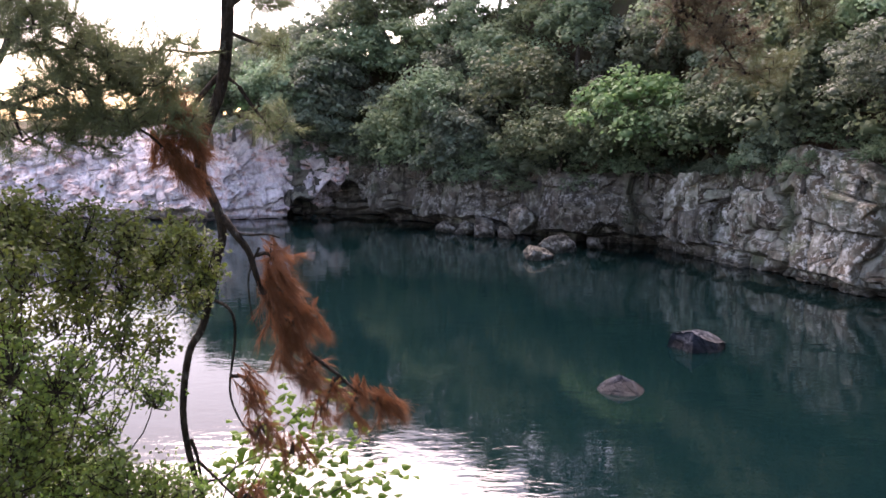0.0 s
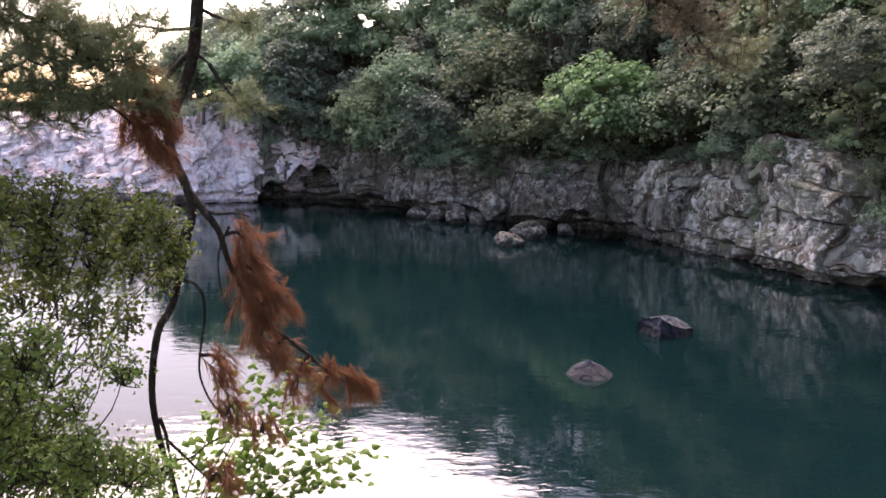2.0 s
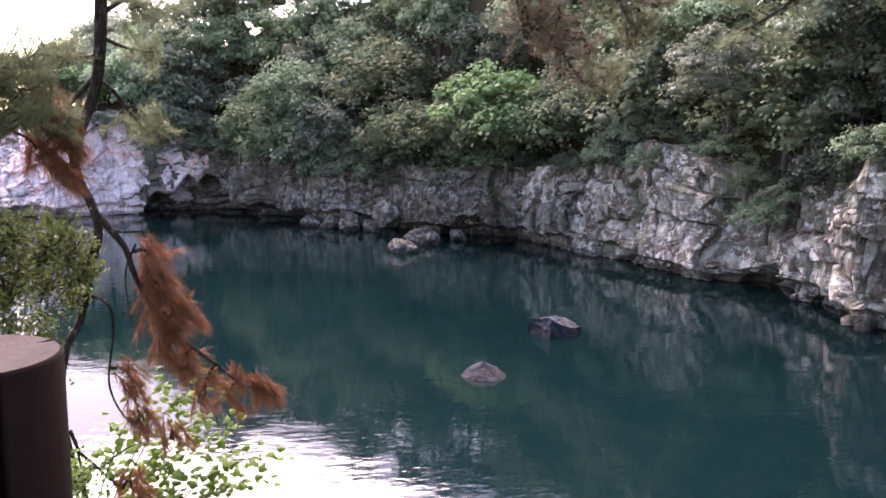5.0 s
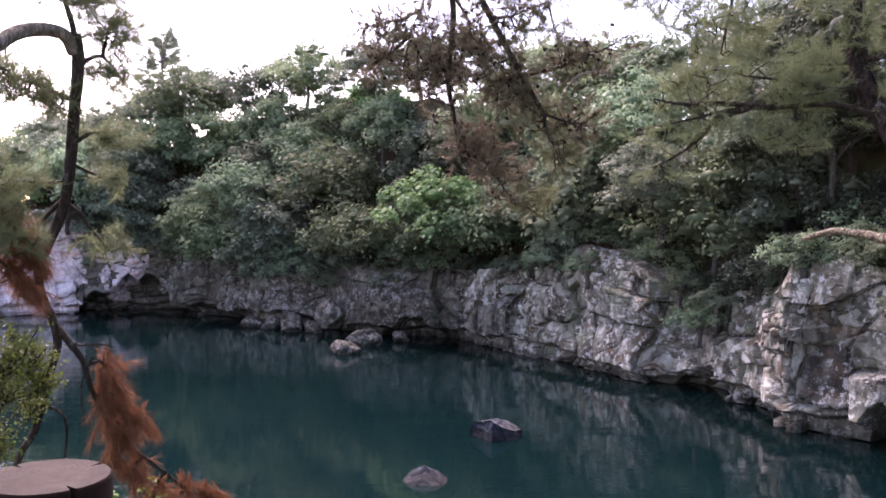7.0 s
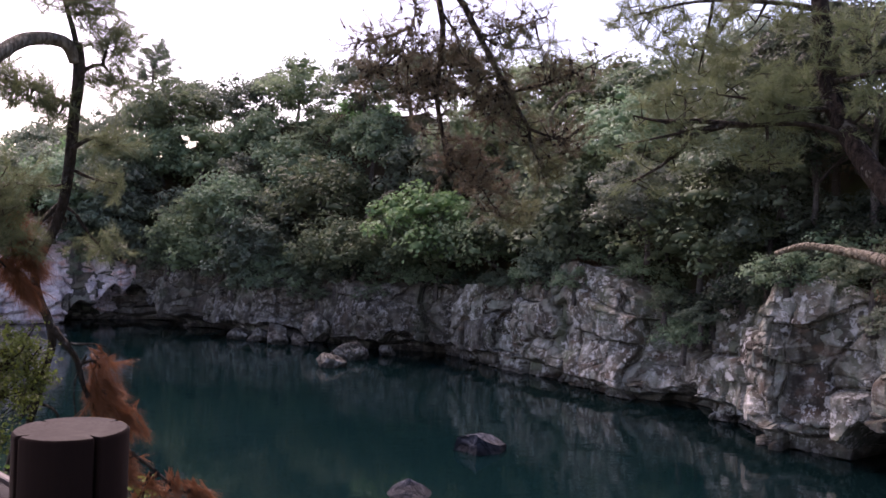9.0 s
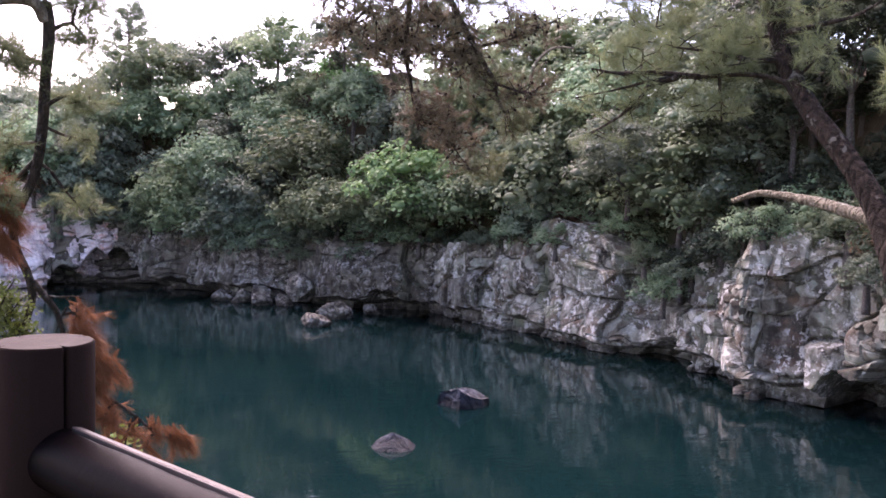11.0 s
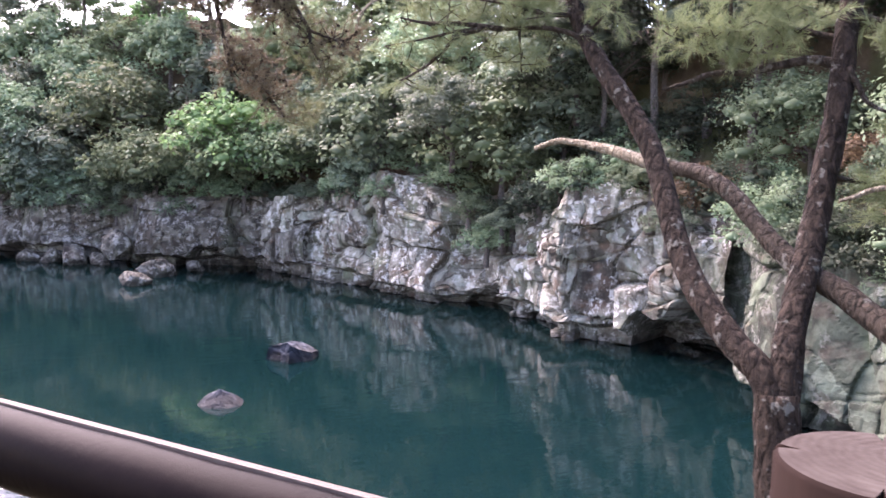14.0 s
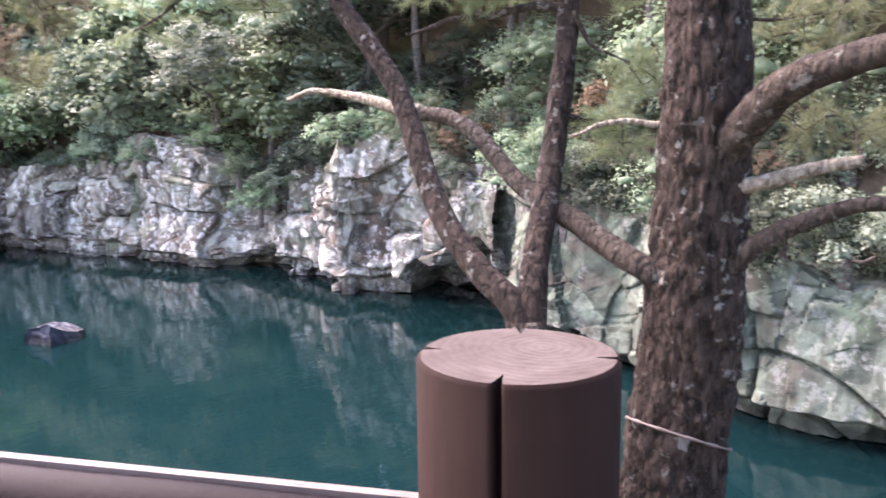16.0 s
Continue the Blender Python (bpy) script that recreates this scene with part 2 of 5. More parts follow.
def blocks(p, seed, boxy=0.0, tilt=0.9):
    """Broken rock: for points p, the nearest cell's random offset with a tilted face, and how near the joint is."""
    base = np.floor(p).astype(np.int64)
    d1 = np.full(len(p), 9.0)
    d2 = d1.copy()
    val = np.zeros(len(p))
    for i in range(-1, 2):
        for j in range(-1, 2):
            for k in range(-1, 2):
                c = base + (i, j, k)
                f = c + np.stack([hash3(c, seed + a) for a in (1, 2, 3)], -1)
                off = p - f
                d = np.sqrt((off ** 2).sum(-1))
                if boxy:
                    d = (1 - boxy) * d + boxy * np.maximum(np.abs(off[:, 0]), np.abs(off[:, 2])) + 0.12 * np.abs(off[:, 0] + off[:, 2])
                h = hash3(c, seed + 4) - 0.5 + off[:, 0] * (hash3(c, seed + 5) - 0.5) * tilt + off[:, 2] * (hash3(c, seed + 6) - 0.5) * tilt
                near = d < d1
                d2 = np.where(near, d1, np.minimum(d2, d))
                val = np.where(near, h, val)
                d1 = np.where(near, d, d1)
    return val, d2 - d1


def wave(p, seed, octaves=4):
    """Smooth noise from value lattices, about -1..1."""
    total, amp = np.zeros(len(p)), 1.0
    for o in range(octaves):
        q = p * 2.0 ** o + seed * 17.3
        b = np.floor(q).astype(np.int64)
        f = q - b
        f = f * f * (3 - 2 * f)
        v = 0
        for i in (0, 1):
            for j in (0, 1):
                for k in (0, 1):
                    w = (f[:, 0] if i else 1 - f[:, 0]) * (f[:, 1] if j else 1 - f[:, 1]) * (f[:, 2] if k else 1 - f[:, 2])
                    v = v + w * hash3(b + (i, j, k), seed)
        total += amp * (v * 2 - 1)
        amp *= 0.5
    return total


# ---- the far bank's waterline, from upstream round to the near right, and the near bank's ----
FAR = [(-95, 52), (-60, 56), (-40, 59), (-30, 59.8), (-19.9, 59.9), (-14.2, 62.3), (-9.1, 63.5), (-5.6, 60.8), (-1.7, 56.8), (2.4, 53.6), (5.6, 50.2), (8.7, 48.5),
       (10.4, 47.4), (12.4, 43.7), (13.4, 40.6), (14.8, 36.6), (15.8, 34.6), (17.4, 33.2), (17.5, 30.5), (18.1, 28.6), (17.0, 25.9), (18.5, 24.4),
       (19.4, 22.1), (19.6, 19.2), (17.9, 16.5), (17.4, 14.4), (18.0, 12.2), (16.9, 9.4), (16.6, 7.1), (17.4, 4.5), (18.5, -2), (17.5, -14), (16, -40), (15, -90)]
NEAR = [(8, -90), (8, -40), (7.5, -10), (6.0, 0.5), (4.8, 3.4), (1.5, 4.6), (-1.5, 5.1), (-3, 4.6), (-8, 3.6), (-16, 3), (-34, 3), (-95, 3)]
POLY = np.array(FAR + NEAR, float)


def shore_distance(x, y):
    """Metres from the waterline: over land positive, over water negative."""
    p = np.stack([x, y], -1)
    a, b = POLY, np.roll(POLY, -1, 0)
    best, inside = np.full(len(p), 1e9), np.zeros(len(p), bool)
    for s, e in zip(a, b):
        d = e - s
        t = np.clip(((p - s) @ d) / (d @ d), 0, 1)
        best = np.minimum(best, np.hypot(*(p - s - t[:, None] * d).T))
        cross = (s[1] > p[:, 1]) != (e[1] > p[:, 1])
        inside ^= cross & (p[:, 0] < (e[0] - s[0]) * (p[:, 1] - s[1]) / (e[1] - s[1] + 1e-12) + s[0])
    return np.where(inside, -best, best)


def near_side(x, y):
    """1 on the near bank, 0 on the far bank."""
    return ((y < 22 - 0.04 * (x + 20)) & (x < 12.5)).astype(float)


def cliff_top(x, y):
    """The height of the far bank's edge."""
    top = np.interp(x, [-60, -31, -15, -9, 0, 9, 11], [6.2, 6.2, 6.8, 5.0, 4.3, 4.4, 5.0])
    side = np.interp(y, [0, 8, 13, 15, 18, 21, 24, 26, 28, 30, 31.5, 33, 34.6, 36, 38, 40, 42, 45, 47], [3.6, 3.8, 4.4, 4.6, 5.0, 5.6, 6.0, 6.0, 5.3, 4.7, 3.9, 3.8, 4.6, 5.6, 6.3, 5.6, 4.8, 4.7, 4.4])
    return np.where(x > 10.5, side, top)


def far_height(x, y, d):
    """The far bank behind its edge: a wooded hillside."""
    rise = np.interp(x, [-60, -30, -20, -12, -4.5, 5, 12, 20], [0.10, 0.15, 0.25, 1.15, 2.0, 2.35, 2.1, 1.6])
    return cliff_top(x, y) + rise * np.clip(d - 2.5, 0, 5) + 0.01 * np.clip(d - 10, 0, 80)


def edge_back(x):
    """How far behind the waterline the far bank's soil begins."""
    return np.interp(x, [-19, -13], [7.0, 4.8])


def ground_height(x, y):
    d = shore_distance(x, y)
    start = edge_back(x)
    far = np.where(d < start, -1.0, np.where(d < start + 1, -1.0 + (d - start) * (far_height(x, y, d) + 1.0), far_height(x, y, d)))
    near = np.interp(d, [0, 0.6, 1.2, 2.4, 4.2, 12, 60], [-0.3, 2.9, 4.2, 5.1, 5.5, 5.6, 7.0])
    land = np.where(near_side(x, y) > 0, near, far)
    land = land + 0.25 * wave(np.stack([x * 0.3, y * 0.3, 0 * x], -1), 3, 3) * np.clip(d - 6, 0, 1)
    return np.where(d < 0, np.maximum(-3.0, -0.5 + 0.8 * d), land)


def axis_steps(lo, hi, step, reach):
    inner = np.arange(lo, hi + step / 2, step)
    outer = np.geomspace(4, reach, 16)
    return np.concatenate([lo - outer[::-1], inner, hi + outer])


def build_ground():
    xs, ys = axis_steps(-60, 60, 0.8, 2500), axis_steps(-20, 100, 0.8, 2500)
    gx, gy = np.meshgrid(xs, ys)
    x, y = gx.ravel(), gy.ravel()
    z = ground_height(x, y)
    n = len(xs)
    faces = [(j * n + i, j * n + i + 1, j * n + n + i + 1, j * n + n + i) for j in range(len(ys) - 1) for i in range(n - 1)]
    ob = new("ground", mesh_of("ground", np.stack([x, y, z], -1), faces, SOIL, True))
    tagged(ob, "wooded banks of dark soil and leaf litter above the river", "ground", kind="structure")


def build_water():
    xs, ys = np.linspace(-110, 40, 60), np.linspace(-95, 75, 60)
    gx, gy = np.meshgrid(xs, ys)
    n = 60
    faces = [(j * n + i, j * n + i + 1, j * n + n + i + 1, j * n + n + i) for j in range(n - 1) for i in range(n - 1)]
    ob = new("water", mesh_of("water", np.stack([gx.ravel(), gy.ravel(), 0 * gx.ravel()], -1), faces, WATER, True))
    tagged(ob, "calm deep teal river water with small ripples", "water", kind="structure")


def resample(pts, step):
    """A smooth line through the points, in even steps."""
    p = np.array(pts, float)
    fine = []
    for i in range(len(p) - 1):
        a, b, c, d = p[max(i - 1, 0)], p[i], p[i + 1], p[min(i + 2, len(p) - 1)]
        t = np.linspace(0, 1, 24, endpoint=False)[:, None]
        fine.append(0.5 * (2 * b + (c - a) * t + (2 * a - 5 * b + 4 * c - d) * t ** 2 + (3 * b - a - 3 * c + d) * t ** 3))
    fine = np.concatenate(fine + [p[-1:]])
    s = np.r_[0, np.cumsum(np.linalg.norm(np.diff(fine, axis=0), axis=1))]
    u = np.arange(0, s[-1], step)
    return np.stack([np.interp(u, s, fine[:, k]) for k in range(fine.shape[1])], -1)


# hollows at the water's edge: middle, half width, height, depth
HOLLOWS = [((-10.0, 63.3), 3.8, 2.3, 2.6), ((19.5, 20.6), 3.2, 2.2, 2.6), ((8.0, 49.0), 2.4, 1.2, 1.3), ((-21, 60), 3.0, 0.8, 1.0), ((17.5, 32.2), 1.6, 1.1, 0.9), ((-5.0, 60.3), 3.6, 0.9, 0.9)]


def jointed(u, z, seed, wide, tall, dip=0.0):
    """Rock broken by joints: each point's block offset with a tilted face, its distance to the joint, and the block's tone."""
    p = np.stack([u * 0.45 / wide, z * 0.45 / wide, 0 * u], -1)
    u2 = u + 0.75 * wide * wave(p, seed + 1, 3) + dip * z
    z2 = z + 0.60 * tall * wave(p + 9.1, seed + 2, 3) - dip * 0.6 * u
    r = np.random.default_rng(seed)
    cuts = u2.min() - wide + np.cumsum(wide * r.uniform(0.45, 1.55, int((np.ptp(u2) + 4 * wide) / (0.45 * wide)) + 4))
    i = np.clip(np.searchsorted(cuts, u2), 1, len(cuts) - 1)
    lo, hi = cuts[i - 1], cuts[i]
    flat = np.zeros_like(i)

    def rnd(a, b, k):
        return hash3(np.stack([a, b, flat], -1).astype(np.int64), seed + k)

    tall = tall * (0.7 + 1.5 * rnd(i, flat, 9) ** 2)
    zz = z2 / tall + rnd(i, flat, 3) * 5.0
    j = np.floor(zz).astype(np.int64)
    j = np.where(zz >= j + 0.7 * (rnd(i, j, 4)), j, j - 1)
    below, above = j + 0.7 * rnd(i, j, 4), j + 1 + 0.7 * rnd(i, j + 1, 4)
    edge = np.minimum(np.minimum(u2 - lo, hi - u2), np.minimum(zz - below, above - zz) * tall)
    a, b = (u2 - (lo + hi) / 2) / wide, (zz - (below + above) / 2)
    face = rnd(i, j, 5) - 0.5 + a * (rnd(i, j, 6) - 0.5) * 0.7 + b * (rnd(i, j, 7) - 0.5) * 0.7
    return face, edge, rnd(i, j, 8)


# clefts in the upper face, filled by shrubs: middle, half width, lowest height, depth
CLEFTS = [((17.0, 32.4), 1.5, 2.3, 1.6), ((12.6, 43.6), 1.0, 2.6, 0.9)]


def build_cliff(name, label, line, step, rows, material, seed, size=1.0, rough=1.0, dip=0.12, bulge=0.4):
    c = resample(line, step)
    lean = np.interp(c[:, 0], [-20, -13, 10, 14], [0.62, 0.15, 0.10, 0.06])[:, None]
    t = np.gradient(c, axis=0)
    t /= np.linalg.norm(t, axis=1)[:, None]
    k = max(3, int(1.2 / step))
    pad = np.pad(t, ((k, k), (0, 0)), "edge")
    t = np.stack([np.convolve(pad[:, a], np.ones(2 * k + 1) / (2 * k + 1), "valid") for a in (0, 1)], -1)
    inland = np.stack([-t[:, 1], t[:, 0]], -1)
    inland /= np.linalg.norm(inland, axis=1)[:, None]
    top = cliff_top(c[:, 0], c[:, 1]) + np.interp(c[:, 0], [-20, -12], [1.1, 0.55]) * wave(np.stack([c[:, 0] * 0.4, c[:, 1] * 0.4, 0 * c[:, 0]], -1), seed + 9, 3)
    v = np.linspace(0, 1, rows)
    z = -0.7 + (top[:, None] + 0.7) * v[None]
    back = lean * np.clip(z, 0, 20) + 0.16 * np.clip(z - 0.72 * top[:, None], 0, 9) ** 1.5
    under = np.clip((0.75 + 0.35 * wave(np.stack([c[:, 0] * 0.5, c[:, 1] * 0.5, 0 * c[:, 0]], -1), seed + 5, 3)[:, None] - z) / 0.3, 0, 1)
    back = back + 0.75 * under * under * (3 - 2 * under)
    for (hx, hy), half, high, deep in HOLLOWS:
        r = np.hypot(c[:, 0] - hx, c[:, 1] - hy)[:, None] / half
        arch = high * np.sqrt(np.clip(1 - r ** 2, 0, 1)) * (1 + 0.25 * np.sin(r * 9))
        back = back + deep * np.clip((arch - z) * 2.5, 0, 1)
    for (hx, hy), half, low, deep in CLEFTS:
        r = np.hypot(c[:, 0] - hx, c[:, 1] - hy)[:, None] / half
        back = back + deep * np.clip(1.4 - r, 0, 1) * np.clip((z - low) / 0.8, 0, 1)
    p = np.stack([c[:, None, 0] + inland[:, None, 0] * back, c[:, None, 1] + inland[:, None, 1] * back, z], -1)
    u, h = np.repeat(np.arange(len(c)) * step, rows), z.ravel()
    q = np.stack([u, 0 * u, h], -1)
    a, ea, ta = jointed(u, h, seed, 2.3 * size, 2.0 * size, dip)
    b, eb, tb = jointed(u, h, seed + 20, 1.0 * size, 0.9 * size, dip - 0.25)
    e, ee, te = jointed(u, h, seed + 40, 0.45 * size, 0.35 * size, dip + 0.3)
    torn = np.clip(0.5 + 1.6 * wave(q * 0.5, seed + 62, 2), 0, 1)
    push = 0.80 * a + 0.34 * b * (0.35 + 0.65 * torn) + 0.10 * e * torn - 0.30 * np.exp(-(ea / 0.06) ** 2) * np.clip(0.6 + 1.5 * wave(q * 0.7, seed + 63, 2), 0, 1) - 0.10 * torn * np.exp(-(eb / 0.05) ** 2) - 0.10 * np.exp(-ea / 0.2)
    push = rough * size ** 0.5 * (push + bulge * wave(q * (0.22, 1, 0.3), seed + 60, 2) + 0.09 * wave(q * 1.5, seed + 61, 4))
    push = push.reshape(len(c), rows)
    p[..., 0] -= inland[:, None, 0] * push
    p[..., 1] -= inland[:, None, 1] * push
    # the top runs back into the bank
    caps = []
    for reach in (1.5, 4.0, 7.0):
        cap = p[:, -1, :].copy()
        cap[:, 0] += inland[:, 0] * reach
        cap[:, 1] += inland[:, 1] * reach
        d = shore_distance(cap[:, 0], cap[:, 1])
        cap[:, 2] = far_height(cap[:, 0], cap[:, 1], d) - (0.2 if reach < 2 else 0.7)
        caps.append(cap)
    p = np.concatenate([p, np.stack(caps, 1)], 1)
    r = rows + 3
    faces = [(i * r + j, i * r + j + 1, i * r + r + j + 1, i * r + r + j) for i in range(len(c) - 1) for j in range(r - 1)]
    me = mesh_of(name, p.reshape(-1, 3), faces, material)
    tones = np.full((len(c), r), 0.4)
    tones[:, :rows] = (0.50 * ta + 0.38 * (tb - 0.5) * torn + 0.19 + 0.12 * te * torn).reshape(len(c), rows)
    give_tone(me, tones.ravel())
    me.materials.append(SOIL)
    on_top = np.zeros((len(c) - 1, r - 1), np.int32)
    on_top[:, rows:] = 1
    me.polygons.foreach_set("material_index", on_top.ravel())
    ob = new(name, me)
    return tagged(ob, label, "cliff", kind="structure")


def give_tone(me, values):
    """Each stone's own tint, for the rock material."""
    me.attributes.new("tone", "FLOAT", "POINT").data.foreach_set("value", np.asarray(values, np.float32))


build_ground()
build_water()
build_cliff("cliff_upstream", "pale pinkish fractured rock bank sloping back from the water", FAR[:7], 0.14, 76, PALE_LIT_ROCK, 11, 0.55, 1.25, 0.45)
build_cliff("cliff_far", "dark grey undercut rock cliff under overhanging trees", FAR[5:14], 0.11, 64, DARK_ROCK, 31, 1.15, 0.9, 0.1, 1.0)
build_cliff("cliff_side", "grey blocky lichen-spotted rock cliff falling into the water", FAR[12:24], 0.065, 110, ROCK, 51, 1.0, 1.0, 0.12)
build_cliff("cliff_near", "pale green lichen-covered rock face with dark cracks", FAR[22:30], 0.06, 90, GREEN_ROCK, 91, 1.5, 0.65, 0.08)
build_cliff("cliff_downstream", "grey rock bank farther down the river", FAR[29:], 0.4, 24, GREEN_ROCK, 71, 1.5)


def boulder(label, at, size, material, seed, turn=0.0, facets=1.0, peak=0.0):
    """A broken, rounded boulder: an icosphere cut by facets and roughened."""
    bm = bmesh.new()
    bmesh.ops.create_icosphere(bm, subdivisions=5 if max(size) > 2 or at[1] < 30 else 4, radius=1.0)
    p = np.array([v.co for v in bm.verts])
    r = np.random.default_rng(seed)
    for _ in range(20):
        n = r.normal(size=3)
        n /= np.linalg.norm(n)
        d = r.uniform(0.48, 0.80)
        over = np.clip(p @ n - d, 0, None) * facets
        p = p - over[:, None] * n * 0.9
    w, e = blocks(p * 2.2, seed)
    p = p * (1 + 0.06 * w - 0.05 * np.exp(-(e / 0.06) ** 2) + 0.035 * wave(p * 3, seed, 4))[:, None]
    p[:, :2] *= (1 - peak * np.clip(p[:, 2:], 0, 1))
    p = p * size
    for v, co in zip(bm.verts, p):
        v.co = co
    me = bpy.data.meshes.new("boulder")
    bm.to_mesh(me)
    bm.free()
    me.materials.append(material)
    give_tone(me, np.clip(0.45 + 0.5 * w, 0, 1))
    ob = new("boulder", me)
    ob.location = at
    ob.rotation_euler = (0, 0, turn)
    return tagged(ob, label, "boulder", "boulders in the river")


boulder("dark wet flat-topped boulder breaking the river surface", (7.3, 26.3, -0.10), (1.5, 1.0, 0.98), WET_ROCK, 3, 0.25, 1.25, 0.15)
boulder("dark peaked boulder just above the water", (4.06, 22.0, -0.10), (0.90, 0.70, 0.62), WET_ROCK, 8, 0.0, 0.5, 0.92)
boulder("rounded grey boulder in the water near the cliff", (3.66, 44.2, 0.05), (1.0, 0.8, 0.8), DARK_ROCK, 12)
boulder("long grey boulder at the cliff foot", (4.9, 46.9, 0.3), (1.5, 0.9, 0.9), DARK_ROCK, 15, 0.3)
boulder("upright grey boulder with a pale top against the cliff", (3.3, 52.2, 1.0), (1.05, 0.9, 1.2), DARK_ROCK, 25, 0.4, 1.2)
for n, (bx, by, s) in enumerate([(-1.7, 55.4, 0.8), (-0.4, 54.6, 0.9), (0.9, 53.6, 1.3), (2.2, 52.8, 0.7), (7.2, 48.6, 0.6)]):
    boulder("dark boulder at the foot of the cliff", (bx, by, 0.25 * s), (s * 1.1, s * 0.9, s * 0.85), DARK_ROCK, 30 + n, n * 0.7)
boulder("big sloping pale-green boulder on the bank", (18.9, 6.6, 1.4), (2.6, 2.6, 2.6), GREEN_ROCK, 57, 0.2, 0.8)
# ---- woods on the far bank ----
def leaves(centres, normals, size, seed, aspect=0.5, spread=0.55):
    """Folded pointed leaves, one at each centre, facing about along its normal."""
    r = np.random.default_rng(seed)
    n = len(centres)
    nz = normals + spread * r.normal(size=(n, 3))
    nz /= np.linalg.norm(nz, axis=1)[:, None]
    d = r.normal(size=(n, 3))
    d -= nz * (d * nz).sum(1)[:, None]
    d /= np.linalg.norm(d, axis=1)[:, None]
    s = np.cross(nz, d)
    L = size * r.uniform(0.6, 1.3, n)[:, None]
    verts = np.stack([centres - d * L / 2, centres + s * L * aspect / 2 + nz * L * 0.1, centres + d * L / 2, centres - s * L * aspect / 2 + nz * L * 0.1], 1).reshape(-1, 3)
    return verts, np.arange(4 * n).reshape(n, 4)


def tube(points, radii, sides=8, wobble=0.0, seed=0):
    """A tapered limb along a smooth line."""
    r = np.random.default_rng(seed)
    line = np.concatenate([np.array(points, float), np.array(radii, float)[:, None]], 1)
    fine = []
    for i in range(len(line) - 1):
        a, b, c, d = line[max(i - 1, 0)], line[i], line[i + 1], line[min(i + 2, len(line) - 1)]
        t = np.linspace(0, 1, 4, endpoint=False)[:, None]
        fine.append(0.5 * (2 * b + (c - a) * t + (2 * a - 5 * b + 4 * c - d) * t ** 2 + (3 * b - a - 3 * c + d) * t ** 3))
    fine = np.concatenate(fine + [line[-1:]])
    p, rad = fine[:, :3], np.maximum(fine[:, 3], 0.001)
    t = np.gradient(p, axis=0)
    t /= np.linalg.norm(t, axis=1)[:, None] + 1e-9
    u = np.cross(t[0], (0.3, 0.9, 0.2))
    verts = []
    for q, d, a in zip(p, t, rad):
        u = u - d * (u @ d)
        u /= np.linalg.norm(u)
        w = np.cross(d, u)
        for k in range(sides):
            g = 2 * math.pi * k / sides
            verts.append(q + (u * math.cos(g) + w * math.sin(g)) * a * (1 + wobble * r.uniform(-1, 1)))
    n = len(p)
    faces = [(i * sides + k, i * sides + (k + 1) % sides, (i + 1) * sides + (k + 1) % sides, (i + 1) * sides + k) for i in range(n - 1) for k in range(sides)]
    faces += [tuple(range(sides - 1, -1, -1)), tuple((n - 1) * sides + k for k in range(sides))]
    return np.array(verts), faces


def joined(pieces):
    vs, fs, k = [], [], 0
    for v, f in pieces:
        vs.append(v)
        fs += [tuple(i + k for i in q) for q in f]
        k += len(v)
    return np.concatenate(vs), fs


bm_ball = bmesh.new()
bmesh.ops.create_icosphere(bm_ball, subdivisions=1, radius=1.0)
BALL_V = np.array([v.co for v in bm_ball.verts])
BALL_F = np.array([[v.index for v in f.verts] for f in bm_ball.faces])
bm_ball.free()


def crown_mesh(r, hubs, radii, squash, per, leaf, material, seed):
    """Leafy clumps: each a lumpy leaf-covered mass, rounded above and flat below, with loose leaves standing off it."""
    n, k = len(hubs), len(BALL_V)
    lump = BALL_V[None] * (0.45 + 0.07 * r.normal(size=(n, k, 1))).clip(0.3, 0.6)
    lump[..., 2] = np.where(lump[..., 2] < 0, lump[..., 2] * 0.25, lump[..., 2])
    core = hubs[:, None] + lump * radii[:, None, None] * (1, 1, squash)
    cf = (BALL_F[None] + (np.arange(n) * k)[:, None, None]).reshape(-1, 3)
    d = r.normal(size=(n * per, 3))
    d[:, 2] = np.where(d[:, 2] < -0.55, -d[:, 2], d[:, 2])
    d /= np.linalg.norm(d, axis=1)[:, None]
    out = d * np.repeat(radii, per)[:, None] * (1, 1, squash) * r.uniform(0.62, 1.12, (n * per, 1))
    v, f = leaves(np.repeat(hubs, per, 0) + out, d * 0.7 + (0, 0, 0.5), leaf, seed, 0.62, 0.45)
    f = f + n * k
    tri = np.concatenate([f[:, (0, 1, 2)], f[:, (0, 2, 3)]])
    return mesh_of("crown", np.concatenate([core.reshape(-1, 3), v]), np.concatenate([cf, tri]), material, True)


